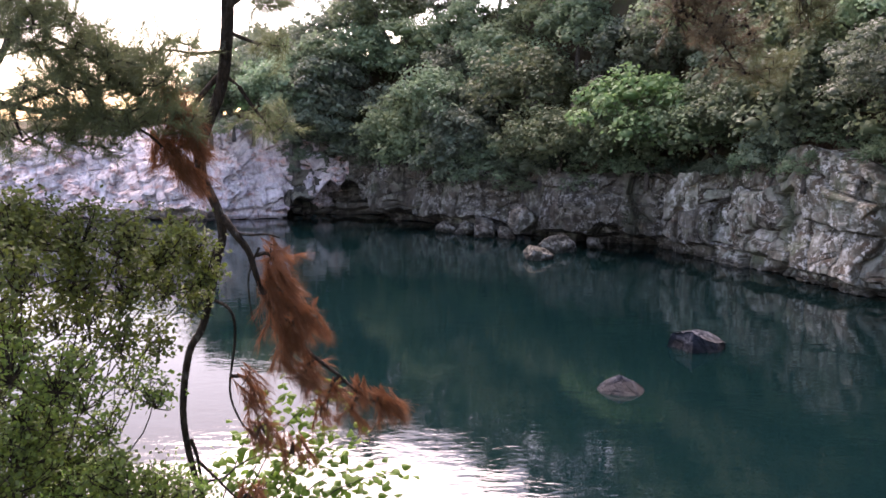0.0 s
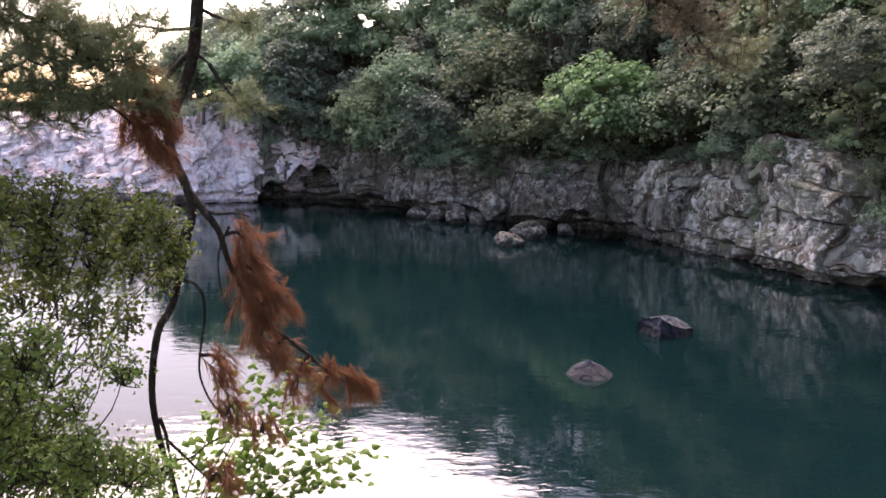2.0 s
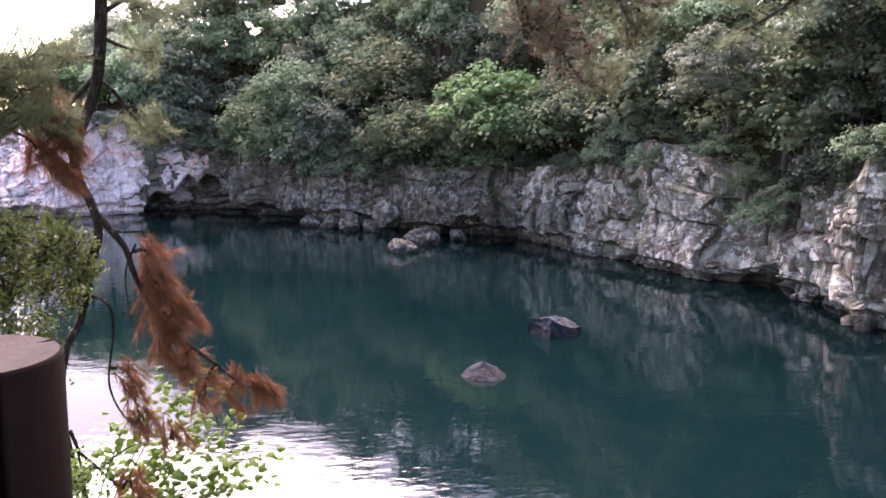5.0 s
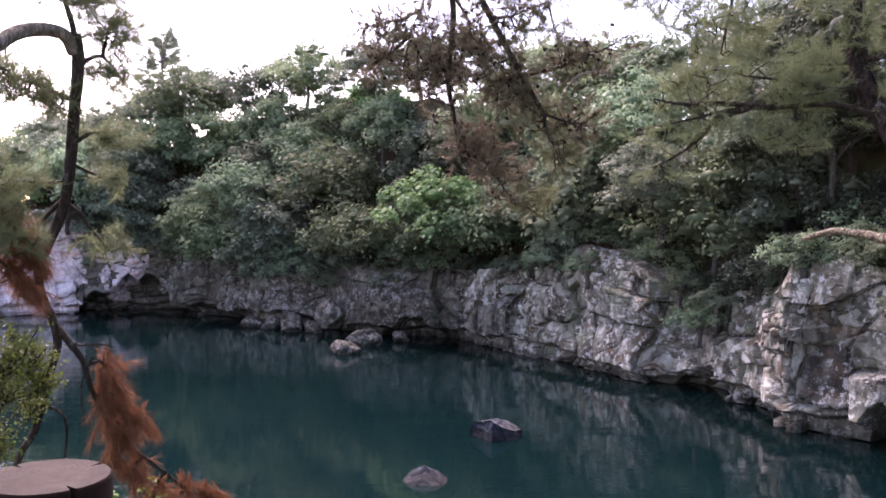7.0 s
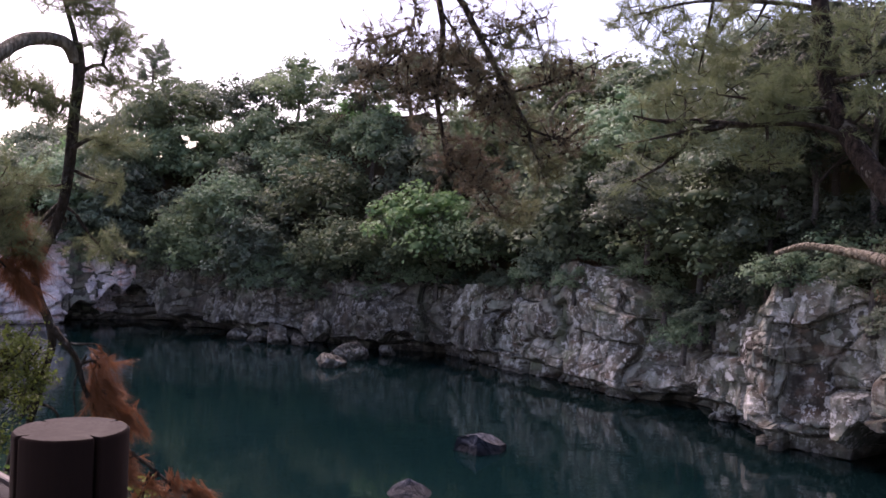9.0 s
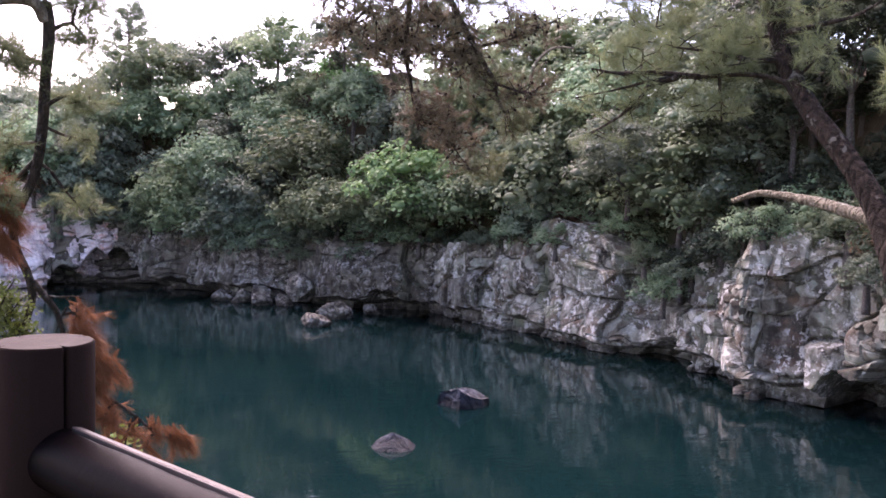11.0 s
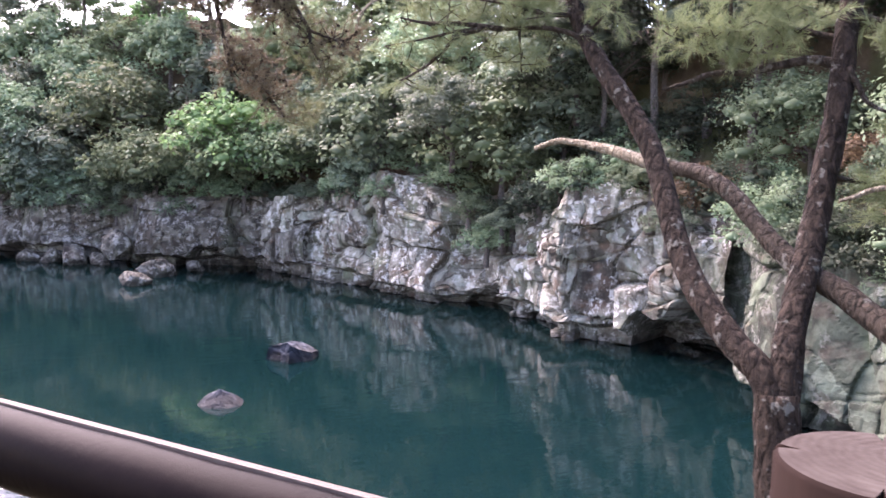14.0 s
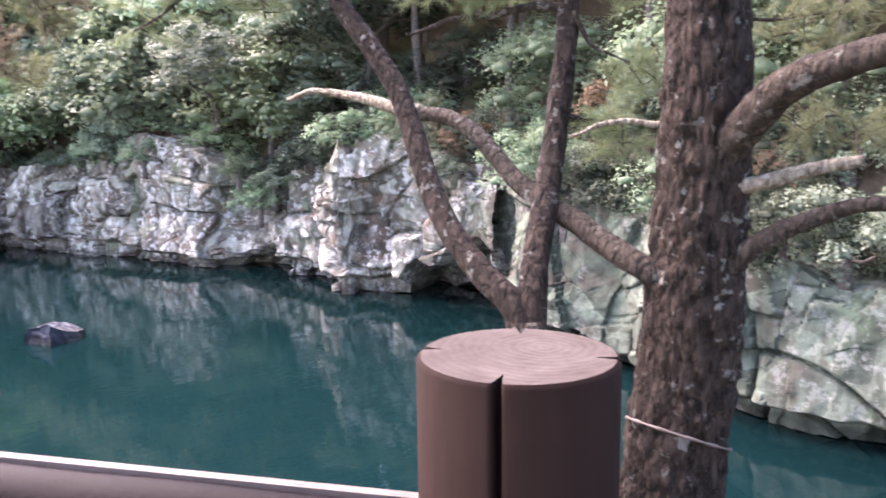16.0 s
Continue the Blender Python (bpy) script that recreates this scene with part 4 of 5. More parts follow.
def slim_pine():
    """The thin crooked pine on the bank edge, with its dead rust-brown branch."""
    p = Pine("slim crooked pine with a hanging dead rust-brown branch", (-1.47, 4.5, 3.2), 300)
    p.limb([(-1.46, 4.5, 2.7), (-1.45, 4.5, 4.2), (-1.47, 4.50, 4.79), (-1.54, 4.47, 5.14), (-1.57, 4.46, 5.45), (-1.53, 4.48, 5.77), (-1.45, 4.50, 5.93), (-1.37, 4.53, 6.28), (-1.34, 4.54, 6.42), (-1.36, 4.53, 6.56),
            (-1.42, 4.51, 6.71), (-1.44, 4.51, 6.84), (-1.41, 4.52, 6.97), (-1.32, 4.54, 7.20), (-1.27, 4.5, 7.45), (-1.24, 4.46, 7.75), (-1.21, 4.43, 8.08), (-1.23, 4.42, 8.23)], 0.014, 0.036, "trunk", BARK, 14)
    p.limb([(-1.23, 4.42, 8.12), (-1.27, 4.36, 8.21), (-1.35, 4.29, 8.22), (-1.44, 4.17, 8.18), (-1.49, 4.05, 8.11), (-1.57, 3.93, 7.98), (-1.75, 3.81, 7.7)], 0.036, 0.042, "arching_limb", PALE_BARK)
    top = [(-1.21, 4.43, 8.14), (-1.26, 4.47, 8.32), (-1.31, 4.51, 8.46), (-1.37, 4.60, 8.64), (-1.44, 4.68, 8.91)]
    p.limb(top, 0.02, 0.006)
    p.limb([(-1.30, 4.55, 7.26), (-1.26, 4.54, 7.24), (-1.22, 4.53, 7.21)], 0.014, 0.004, "stub")
    p.limb([(-1.32, 4.55, 7.27), (-1.37, 4.53, 7.22), (-1.46, 4.50, 7.11), (-1.52, 4.48, 7.05)], 0.02, 0.006, "stub")
    # green boughs
    boughs = [[(-1.5, 4.05, 8.1), (-1.75, 4.0, 7.75), (-1.95, 3.95, 7.45), (-1.79, 4.00, 7.33), (-1.66, 4.06, 7.2)], [(-1.75, 3.81, 7.7), (-2.06, 3.86, 7.41), (-1.96, 3.92, 7.36), (-1.87, 3.96, 7.29), (-1.72, 4.03, 7.18)],
              [(-2.06, 3.86, 7.41), (-2.15, 3.76, 7.09), (-1.94, 3.87, 7.14), (-1.86, 3.92, 7.20)], [(-2.15, 3.76, 7.12), (-2.05, 3.92, 7.08), (-1.89, 4.00, 7.05), (-1.72, 4.08, 7.03), (-1.58, 4.14, 6.97), (-1.51, 4.17, 6.90)],
              [(-1.22, 4.43, 8.05), (-1.1, 4.45, 8.12), (-1.02, 4.46, 8.05)], [(-1.24, 4.44, 7.85), (-1.4, 4.4, 7.92), (-1.58, 4.34, 7.97)], [(-1.25, 4.45, 7.6), (-1.12, 4.46, 7.68), (-1.02, 4.47, 7.64)]]
    for b in boughs:
        p.limb(b, 0.016, 0.005, "bough", BARK, 8)
    for c, rad, n in [((-1.92, 3.88, 7.42), (0.22, 0.25, 0.14), 46), ((-1.75, 4.06, 7.30), (0.22, 0.25, 0.13), 44), ((-1.60, 4.2, 7.22), (0.18, 0.2, 0.13), 34), ((-1.87, 3.91, 7.14), (0.22, 0.2, 0.10), 30),
                      ((-1.66, 4.1, 7.05), (0.2, 0.2, 0.09), 28), ((-1.5, 4.3, 7.38), (0.12, 0.15, 0.10), 12), ((-1.95, 3.8, 7.58), (0.2, 0.2, 0.12), 24), ((-1.47, 4.36, 7.02), (0.12, 0.12, 0.06), 9), ((-1.06, 4.5, 7.42), (0.14, 0.12, 0.05), 8), ((-1.08, 4.5, 7.03), (0.15, 0.1, 0.05), 7), ((-2.0, 3.75, 7.0), (0.2, 0.2, 0.10), 22), ((-1.76, 3.95, 6.95), (0.16, 0.18, 0.07), 16)]:
        p.pad(c, rad, int(n * 1.5), "green", 0.1)
    for c, rad, n in [((-1.16, 4.46, 8.52), (0.16, 0.15, 0.14), 44), ((-1.05, 4.45, 8.27), (0.12, 0.1, 0.15), 34), ((-1.40, 4.5, 8.52), (0.12, 0.12, 0.1), 14), ((-1.46, 4.38, 7.90), (0.2, 0.15, 0.09), 40), ((-1.58, 4.33, 7.98), (0.12, 0.1, 0.08), 14),
                      ((-1.04, 4.46, 8.02), (0.16, 0.1, 0.06), 22), ((-1.05, 4.46, 7.65), (0.15, 0.1, 0.06), 22), ((-1.3, 4.41, 7.82), (0.10, 0.1, 0.06), 10)]:
        p.pad(c, rad, n, "green", 0.2)
    # the dead branch and its rusty needles
    dead = [(-1.33, 4.52, 6.52), (-1.27, 4.51, 6.44), (-1.22, 4.52, 6.37), (-1.19, 4.53, 6.31), (-1.15, 4.54, 6.16), (-1.07, 4.56, 5.97), (-0.96, 4.58, 5.82), (-0.80, 4.61, 5.67), (-0.71, 4.63, 5.59), (-0.61, 4.64, 5.49), (-0.53, 4.65, 5.45)]
    p.limb(dead, 0.022, 0.006, "dead_branch", BARK, 8)
    p.limb([(-1.26, 4.51, 6.43), (-1.18, 4.53, 6.42), (-1.10, 4.55, 6.42), (-1.03, 4.56, 6.40)], 0.010, 0.004, "dead_twig", BARK, 6)
    low = [(-1.38, 4.5, 6.06), (-1.31, 4.46, 6.04), (-1.27, 4.46, 5.97), (-1.27, 4.46, 5.83), (-1.30, 4.44, 5.58), (-1.26, 4.46, 5.41), (-1.19, 4.48, 5.31), (-1.07, 4.51, 5.22), (-0.95, 4.53, 5.17)]
    p.limb(low, 0.010, 0.003, "dead_twig", BARK, 6)
    p.limb([(-1.14, 4.54, 6.35), (-1.2, 4.53, 6.2), (-1.19, 4.53, 5.98), (-1.13, 4.54, 5.85)], 0.008, 0.003, "dead_twig", BARK, 6)
    p.limb([(-1.53, 4.45, 5.29), (-1.49, 4.42, 5.21), (-1.48, 4.42, 5.14), (-1.46, 4.42, 5.0)], 0.012, 0.006, "dead_twig", BARK, 6)
    p.limb([(-1.49, 4.45, 5.16), (-1.39, 4.42, 5.08), (-1.32, 4.44, 4.99), (-1.26, 4.46, 4.92)], 0.010, 0.004, "dead_twig", BARK, 6)
    p.limb([(-1.5, 4.47, 5.04), (-1.36, 4.43, 5.07), (-1.27, 4.46, 5.14), (-1.16, 4.48, 5.19)], 0.009, 0.003, "dead_twig", BARK, 6)
    for c, rad, n in [((-1.06, 4.56, 6.28), (0.07, 0.07, 0.10), 14), ((-1.04, 4.56, 6.12), (0.10, 0.08, 0.12), 22), ((-1.0, 4.57, 5.95), (0.12, 0.08, 0.10), 20), ((-0.88, 4.58, 5.98), (0.07, 0.06, 0.06), 8), ((-0.98, 4.57, 5.78), (0.10, 0.08, 0.10), 14),
                      ((-0.92, 4.58, 5.62), (0.09, 0.07, 0.07), 9), ((-0.48, 4.65, 5.47), (0.08, 0.06, 0.04), 15), ((-0.62, 4.63, 5.56), (0.08, 0.05, 0.04), 5), ((-0.78, 4.6, 5.53), (0.10, 0.06, 0.06), 6), ((-0.83, 4.6, 5.42), (0.05, 0.05, 0.03), 4),
                      ((-0.66, 4.62, 5.43), (0.04, 0.04, 0.03), 4), ((-1.2, 4.47, 5.62), (0.06, 0.06, 0.16), 12), ((-1.14, 4.49, 5.36), (0.10, 0.06, 0.06), 9), ((-0.98, 4.52, 5.24), (0.10, 0.06, 0.04), 6), ((-1.22, 4.46, 4.97), (0.10, 0.07, 0.05), 10),
                      ((-1.55, 4.37, 7.17), (0.06, 0.05, 0.06), 14), ((-1.50, 4.39, 7.06), (0.07, 0.06, 0.07), 16), ((-1.46, 4.4, 6.97), (0.06, 0.06, 0.06), 12), ((-1.58, 4.36, 6.94), (0.06, 0.06, 0.05), 9), ((-1.53, 4.37, 6.86), (0.07, 0.06, 0.05), 12), ((-1.47, 4.4, 6.79), (0.05, 0.05, 0.05), 9)]:
        p.pad(c, rad, n, "rust", -0.7)
    p.finish({"green": GREEN, "rust": RUST})


def old_pine():
    """The thick pine by the far post, whose long upper limb hangs twigs before the view."""
    p = Pine("thick old pine with flaking reddish bark and bare limbs", (3.75, 1.1, 2.2), 400)
    trunk = [(3.70, 1.15, 2.2), (3.74, 1.12, 4.06), (3.78, 1.09, 4.91), (3.80, 1.06, 5.36), (3.82, 1.02, 5.73), (3.83, 1.01, 6.10), (3.84, 1.00, 6.39), (3.84, 0.99, 6.73), (3.84, 0.99, 7.06), (3.84, 1.00, 7.70), (3.86, 1.02, 8.6), (3.8, 1.1, 10.2), (3.7, 1.3, 12.0)]
    line = resample(trunk, 0.03)
    rad = np.interp(line[:, 2], [2.2, 4.5, 5.4, 6.3, 7.5, 12], [0.36, 0.285, 0.265, 0.245, 0.20, 0.09])
    sides = 96
    ang = np.linspace(0, 2 * math.pi, sides, endpoint=False)
    q = np.stack([np.cos(ang)[None] * rad[:, None], np.sin(ang)[None] * rad[:, None], np.repeat(line[:, 2:3], sides, 1)], -1).reshape(-1, 3)
    w, e = blocks(q * (13, 13, 6.5) + 0.6 * wave(q * 4, 5, 2)[:, None], 77)
    out = (1 + (0.045 * w * 2 - 0.10 * np.exp(-(e / 0.09) ** 2) + 0.03 * wave(q * 2.2, 6, 3)) / 1.0)
    v = np.concatenate([(q[:, :2] * out[:, None]), q[:, 2:]], 1).reshape(len(line), sides, 3)
    v[..., :2] += line[:, None, :2]
    v = v.reshape(-1, 3) - p.at
    f = [(i * sides + k, i * sides + (k + 1) % sides, (i + 1) * sides + (k + 1) % sides, (i + 1) * sides + k) for i in range(len(line) - 1) for k in range(sides)]
    piece("trunk", mesh_of("trunk", v, f, RED_BARK, True), p.ob, "thick plated reddish-brown trunk")
    p.lines.append(along(trunk, 40))
    # a pale wire tied slantwise round the trunk
    turns = np.linspace(0, 2 * math.pi, 25)
    v, f = tube([(3.80 + 0.268 * math.cos(a), 1.055 + 0.268 * math.sin(a), 5.34 - 0.115 * math.cos(a)) - p.at for a in turns], [0.006 + 0.004 * (k % 2) for k in range(25)], 6, 0.1, 3)
    piece("wire_band", mesh_of("wire_band", v, f, STRIP, True), p.ob, "pale wire tied round the trunk")
    p.limb([(3.75, 1.05, 6.12), (3.62, 1.18, 6.24), (3.63, 1.43, 6.33), (3.64, 1.65, 6.43), (3.62, 1.90, 6.52), (3.63, 2.17, 6.68), (3.64, 2.44, 6.88), (3.64, 2.71, 6.99), (3.62, 2.99, 7.02)], 0.072, 0.045, "broken_limb", BARK, 16, "long bare limb", 0.08)
    p.limb([(3.62, 2.96, 7.02), (3.63, 3.15, 7.045), (3.64, 3.35, 7.07), (3.62, 3.65, 7.13), (3.60, 3.87, 7.16), (3.52, 4.16, 7.19), (3.47, 4.42, 7.13)], 0.055, 0.017, "limb_end", PALE_BARK, 14, "pale barkless broken end", 0.12)
    p.limb([(3.82, 0.9, 6.8), (3.78, 0.71, 6.97), (3.74, 0.58, 7.08), (3.71, 0.43, 7.16), (3.73, 0.28, 7.21), (3.76, 0.09, 7.26), (3.83, -0.2, 7.32)], 0.10, 0.055, "limb", BARK, 16, "", 0.07)
    p.limb([(3.82, 0.85, 6.64), (3.86, 0.68, 6.68), (3.92, 0.57, 6.72), (3.98, 0.44, 6.76), (4.05, 0.30, 6.79)], 0.042, 0.028, "limb", PALE_BARK, 10)
    p.limb([(3.80, 0.85, 6.24), (3.86, 0.68, 6.39), (3.92, 0.57, 6.47), (3.98, 0.45, 6.53), (4.05, 0.29, 6.59), (4.11, 0.05, 6.60)], 0.058, 0.03, "limb", BARK, 12)
    p.limb([(3.85, 1.10, 6.96), (3.79, 1.25, 6.95), (3.70, 1.36, 6.97), (3.61, 1.47, 6.95), (3.56, 1.54, 6.91), (3.52, 1.59, 6.89)], 0.022, 0.008, "limb", PALE_BARK, 8)
    up = [(3.8, 1.15, 10.0), (3.3, 2.2, 11.0), (2.4, 4.0, 11.2), (1.5, 5.6, 10.6), (1.20, 5.94, 9.57)]
    p.limb(up, 0.09, 0.05, "long_upper_limb", BARK, 10)
    hung = [[(1.20, 5.94, 9.57), (1.24, 5.93, 9.19), (1.29, 5.92, 8.91), (1.28, 5.92, 8.63), (1.26, 5.93, 8.35), (1.31, 5.92, 8.07), (1.36, 5.90, 7.80), (1.39, 5.90, 7.67)],
            [(1.34, 5.91, 7.96), (1.41, 5.89, 7.85), (1.53, 5.86, 7.73), (1.67, 5.83, 7.55), (1.80, 5.79, 7.35)],
            [(1.20, 5.85, 9.55), (1.34, 5.71, 9.16), (1.45, 5.68, 8.96), (1.64, 5.63, 8.60), (1.79, 5.59, 8.33), (1.88, 5.56, 8.17), (1.95, 5.54, 8.05), (1.97, 5.53, 7.92), (2.09, 5.49, 7.71)],
            [(1.54, 5.66, 8.79), (1.67, 5.62, 8.80), (1.80, 5.58, 8.85), (2.05, 5.50, 8.95)], [(1.78, 5.59, 8.34), (2.02, 5.51, 8.40), (2.21, 5.44, 8.47), (2.45, 5.35, 8.59)],
            [(1.2, 5.92, 9.6), (0.99, 5.98, 9.26), (1.06, 5.96, 9.07), (1.04, 5.97, 8.91), (0.96, 5.98, 8.72), (0.90, 5.99, 8.39)], [(1.06, 5.97, 8.91), (0.91, 5.99, 8.83), (0.72, 6.02, 8.77), (0.55, 6.04, 8.73)],
            [(1.29, 5.92, 9.01), (1.41, 5.89, 8.82), (1.45, 5.88, 8.68), (1.65, 5.83, 8.52)], [(1.83, 5.6, 8.27), (1.74, 5.75, 8.31), (1.56, 5.82, 8.34)], [(0.93, 5.98, 8.66), (0.8, 6.0, 8.54), (0.68, 6.0, 8.47)],
            [(1.27, 5.93, 8.4), (1.1, 5.93, 8.45), (0.98, 5.94, 8.36)], [(1.95, 5.54, 8.05), (2.1, 5.5, 8.0), (2.28, 5.46, 7.96)]]
    for n, h in enumerate(hung):
        p.limb(h, 0.030 if n in (0, 2) else 0.013, 0.012 if n in (0, 2) else 0.004, "hanging_branch" if n in (0, 2) else "hanging_twig", BARK, 8)
        if n in (0, 2):
            p.fringe(h[2:], 64, 0.26, "brown", 0.1)
        else:
            p.fringe(h[1:], 36, 0.18, "brown", 0.15)
    for c, rad, n in [((1.48, 5.85, 7.85), (0.24, 0.2, 0.16), 42), ((1.68, 5.8, 7.62), (0.22, 0.2, 0.14), 34), ((1.75, 5.7, 8.2), (0.22, 0.2, 0.2), 30), ((1.2, 5.92, 8.3), (0.2, 0.15, 0.25), 30), ((1.3, 5.9, 8.6), (0.25, 0.15, 0.3), 36), ((1.0, 5.96, 8.75), (0.2, 0.15, 0.2), 30), ((1.6, 5.7, 8.45), (0.25, 0.15, 0.25), 44), ((2.1, 5.5, 8.5), (0.2, 0.15, 0.2), 26), ((1.5, 5.75, 9.0), (0.2, 0.15, 0.25), 24)]:
        p.pad(c, rad, n, "brown", 0.1, 0.4)
    for c, rad, n in [((1.92, 5.75, 7.38), (0.18, 0.15, 0.10), 24), ((2.1, 5.5, 7.75), (0.16, 0.15, 0.14), 22), ((1.9, 5.6, 8.0), (0.2, 0.2, 0.16), 16), ((2.0, 5.52, 8.75), (0.2, 0.15, 0.14), 12), ((1.7, 5.6, 8.75), (0.2, 0.2, 0.2), 18)]:
        p.pad(c, rad, n, "green", 0.0, 0.4)
    for c, rad, n in [((4.45, 0.74, 7.5), (0.3, 0.3, 0.2), 40), ((4.48, 0.89, 7.0), (0.25, 0.25, 0.14), 26), ((4.61, 0.6, 6.9), (0.25, 0.25, 0.12), 20), ((4.3, 0.1, 7.5), (0.3, 0.3, 0.15), 24)]:
        p.pad(c, rad, n, "green", 0.1, 0.7)
    p.finish({"green": GREEN, "brown": BROWNISH})


def forked_pine():
    """The smaller pine that forks low beside the old one."""
    p = Pine("forked pine with two leaning trunks on the bank edge", (3.2, 1.5, 2.6), 500)
    p.limb([(3.2, 1.45, 2.6), (3.23, 1.50, 4.2), (3.23, 1.51, 5.05), (3.21, 1.53, 5.40), (3.21, 1.57, 5.67), (3.21, 1.60, 5.95)], 0.15, 0.105, "trunk", RED_BARK, 18, "", 0.06)
    left = [(3.215, 1.555, 5.55), (3.19, 1.64, 5.98), (3.17, 1.85, 6.14), (3.17, 2.12, 6.34), (3.20, 2.37, 6.60), (3.25, 2.58, 6.91), (3.28, 2.75, 7.14), (3.26, 2.96, 7.39), (3.22, 3.2, 7.64), (3.22, 3.41, 7.87), (3.21, 3.55, 8.11), (3.21, 3.61, 8.33), (3.23, 3.71, 8.7), (3.2, 3.8, 9.4)]
    right = [(3.22, 1.555, 5.55), (3.26, 1.60, 6.02), (3.39, 1.70, 6.26), (3.53, 1.78, 6.48), (3.70, 1.88, 6.76), (3.84, 1.95, 7.10), (3.94, 1.99, 7.47), (4.02, 2.05, 7.79), (4.07, 2.07, 7.95), (4.11, 2.10, 8.4), (4.1, 2.1, 9.2)]
    p.limb(left, 0.078, 0.05, "leaning_trunk", RED_BARK, 18, "", 0.06)
    p.limb(right, 0.080, 0.055, "leaning_trunk", RED_BARK, 18, "", 0.06)
    limbs = [[(3.98, 2.0, 7.60), (3.89, 2.14, 7.64), (3.79, 2.25, 7.62), (3.65, 2.40, 7.58), (3.51, 2.52, 7.57), (3.41, 2.61, 7.52), (3.30, 2.70, 7.48)], [(3.95, 1.96, 7.59), (3.98, 1.90, 7.47), (4.00, 1.86, 7.40), (4.06, 1.79, 7.35), (4.13, 1.70, 7.30)],
             [(3.22, 3.36, 7.8), (3.12, 3.42, 7.87), (2.97, 3.53, 7.91), (2.74, 3.67, 7.90), (2.52, 3.78, 7.89), (2.30, 3.89, 7.83), (2.04, 4.00, 7.77)], [(2.62, 3.73, 7.90), (2.46, 3.81, 7.84), (2.40, 3.84, 7.75), (2.27, 3.90, 7.63), (2.14, 3.96, 7.55)],
             [(2.74, 3.67, 7.90), (2.46, 3.81, 7.93), (2.27, 3.90, 7.93), (2.13, 3.96, 7.96)], [(3.21, 3.5, 8.01), (2.97, 3.53, 8.00), (2.79, 3.63, 8.05), (2.58, 3.75, 8.09)], [(3.21, 3.5, 8.17), (3.30, 3.30, 8.19), (3.45, 3.19, 8.23), (3.56, 3.10, 8.31)],
             [(3.22, 3.7, 8.65), (3.0, 3.8, 8.7), (2.6, 4.1, 8.75), (2.3, 4.4, 8.7)], [(4.05, 2.07, 7.9), (4.2, 1.8, 7.8), (4.3, 1.6, 7.75)], [(4.03, 2.05, 7.75), (3.8, 2.4, 7.85), (3.5, 2.7, 7.85)], [(3.8, 1.93, 7.0), (3.95, 1.85, 6.98), (4.1, 1.7, 6.95)]]
    for n, b in enumerate(limbs):
        p.limb(b, 0.032 if n == 0 else 0.020, 0.008 if n == 0 else 0.005, "bough", BARK, 8)
    for n in (2, 3, 4, 5):
        p.fringe(limbs[n][1:], 14, 0.16, "green", 0.3)
    for c, rad, n in [((2.42, 4.44, 8.72), (0.3, 0.3, 0.16), 50), ((2.7, 4.18, 8.42), (0.3, 0.3, 0.14), 50), ((2.89, 3.84, 8.61), (0.3, 0.3, 0.16), 46), ((3.03, 3.74, 8.18), (0.25, 0.25, 0.13), 44), ((3.3, 3.48, 8.41), (0.25, 0.25, 0.2), 40), ((2.55, 4.1, 8.09), (0.28, 0.25, 0.10), 44), ((2.9, 3.65, 7.98), (0.25, 0.2, 0.08), 30), ((3.3, 3.3, 8.0), (0.18, 0.18, 0.10), 18), ((2.85, 3.6, 7.7), (0.22, 0.12, 0.07), 16)]:
        p.pad(c, rad, n, "green", 0.3, 0.6)
    for c, rad, n in [((3.47, 2.62, 7.80), (0.28, 0.25, 0.10), 44), ((3.71, 2.4, 7.75), (0.25, 0.25, 0.12), 44), ((4.23, 1.83, 7.75), (0.25, 0.25, 0.14), 44), ((4.15, 1.66, 7.23), (0.16, 0.16, 0.12), 26), ((4.05, 1.75, 6.96), (0.16, 0.16, 0.08), 20), ((4.1, 1.7, 6.83), (0.14, 0.14, 0.07), 16), ((3.87, 2.3, 7.9), (0.3, 0.3, 0.14), 44), ((3.6, 2.5, 8.1), (0.3, 0.3, 0.14), 30)]:
        p.pad(c, rad, n, "green", 0.2, 0.6)
    p.finish({"green": GREEN})


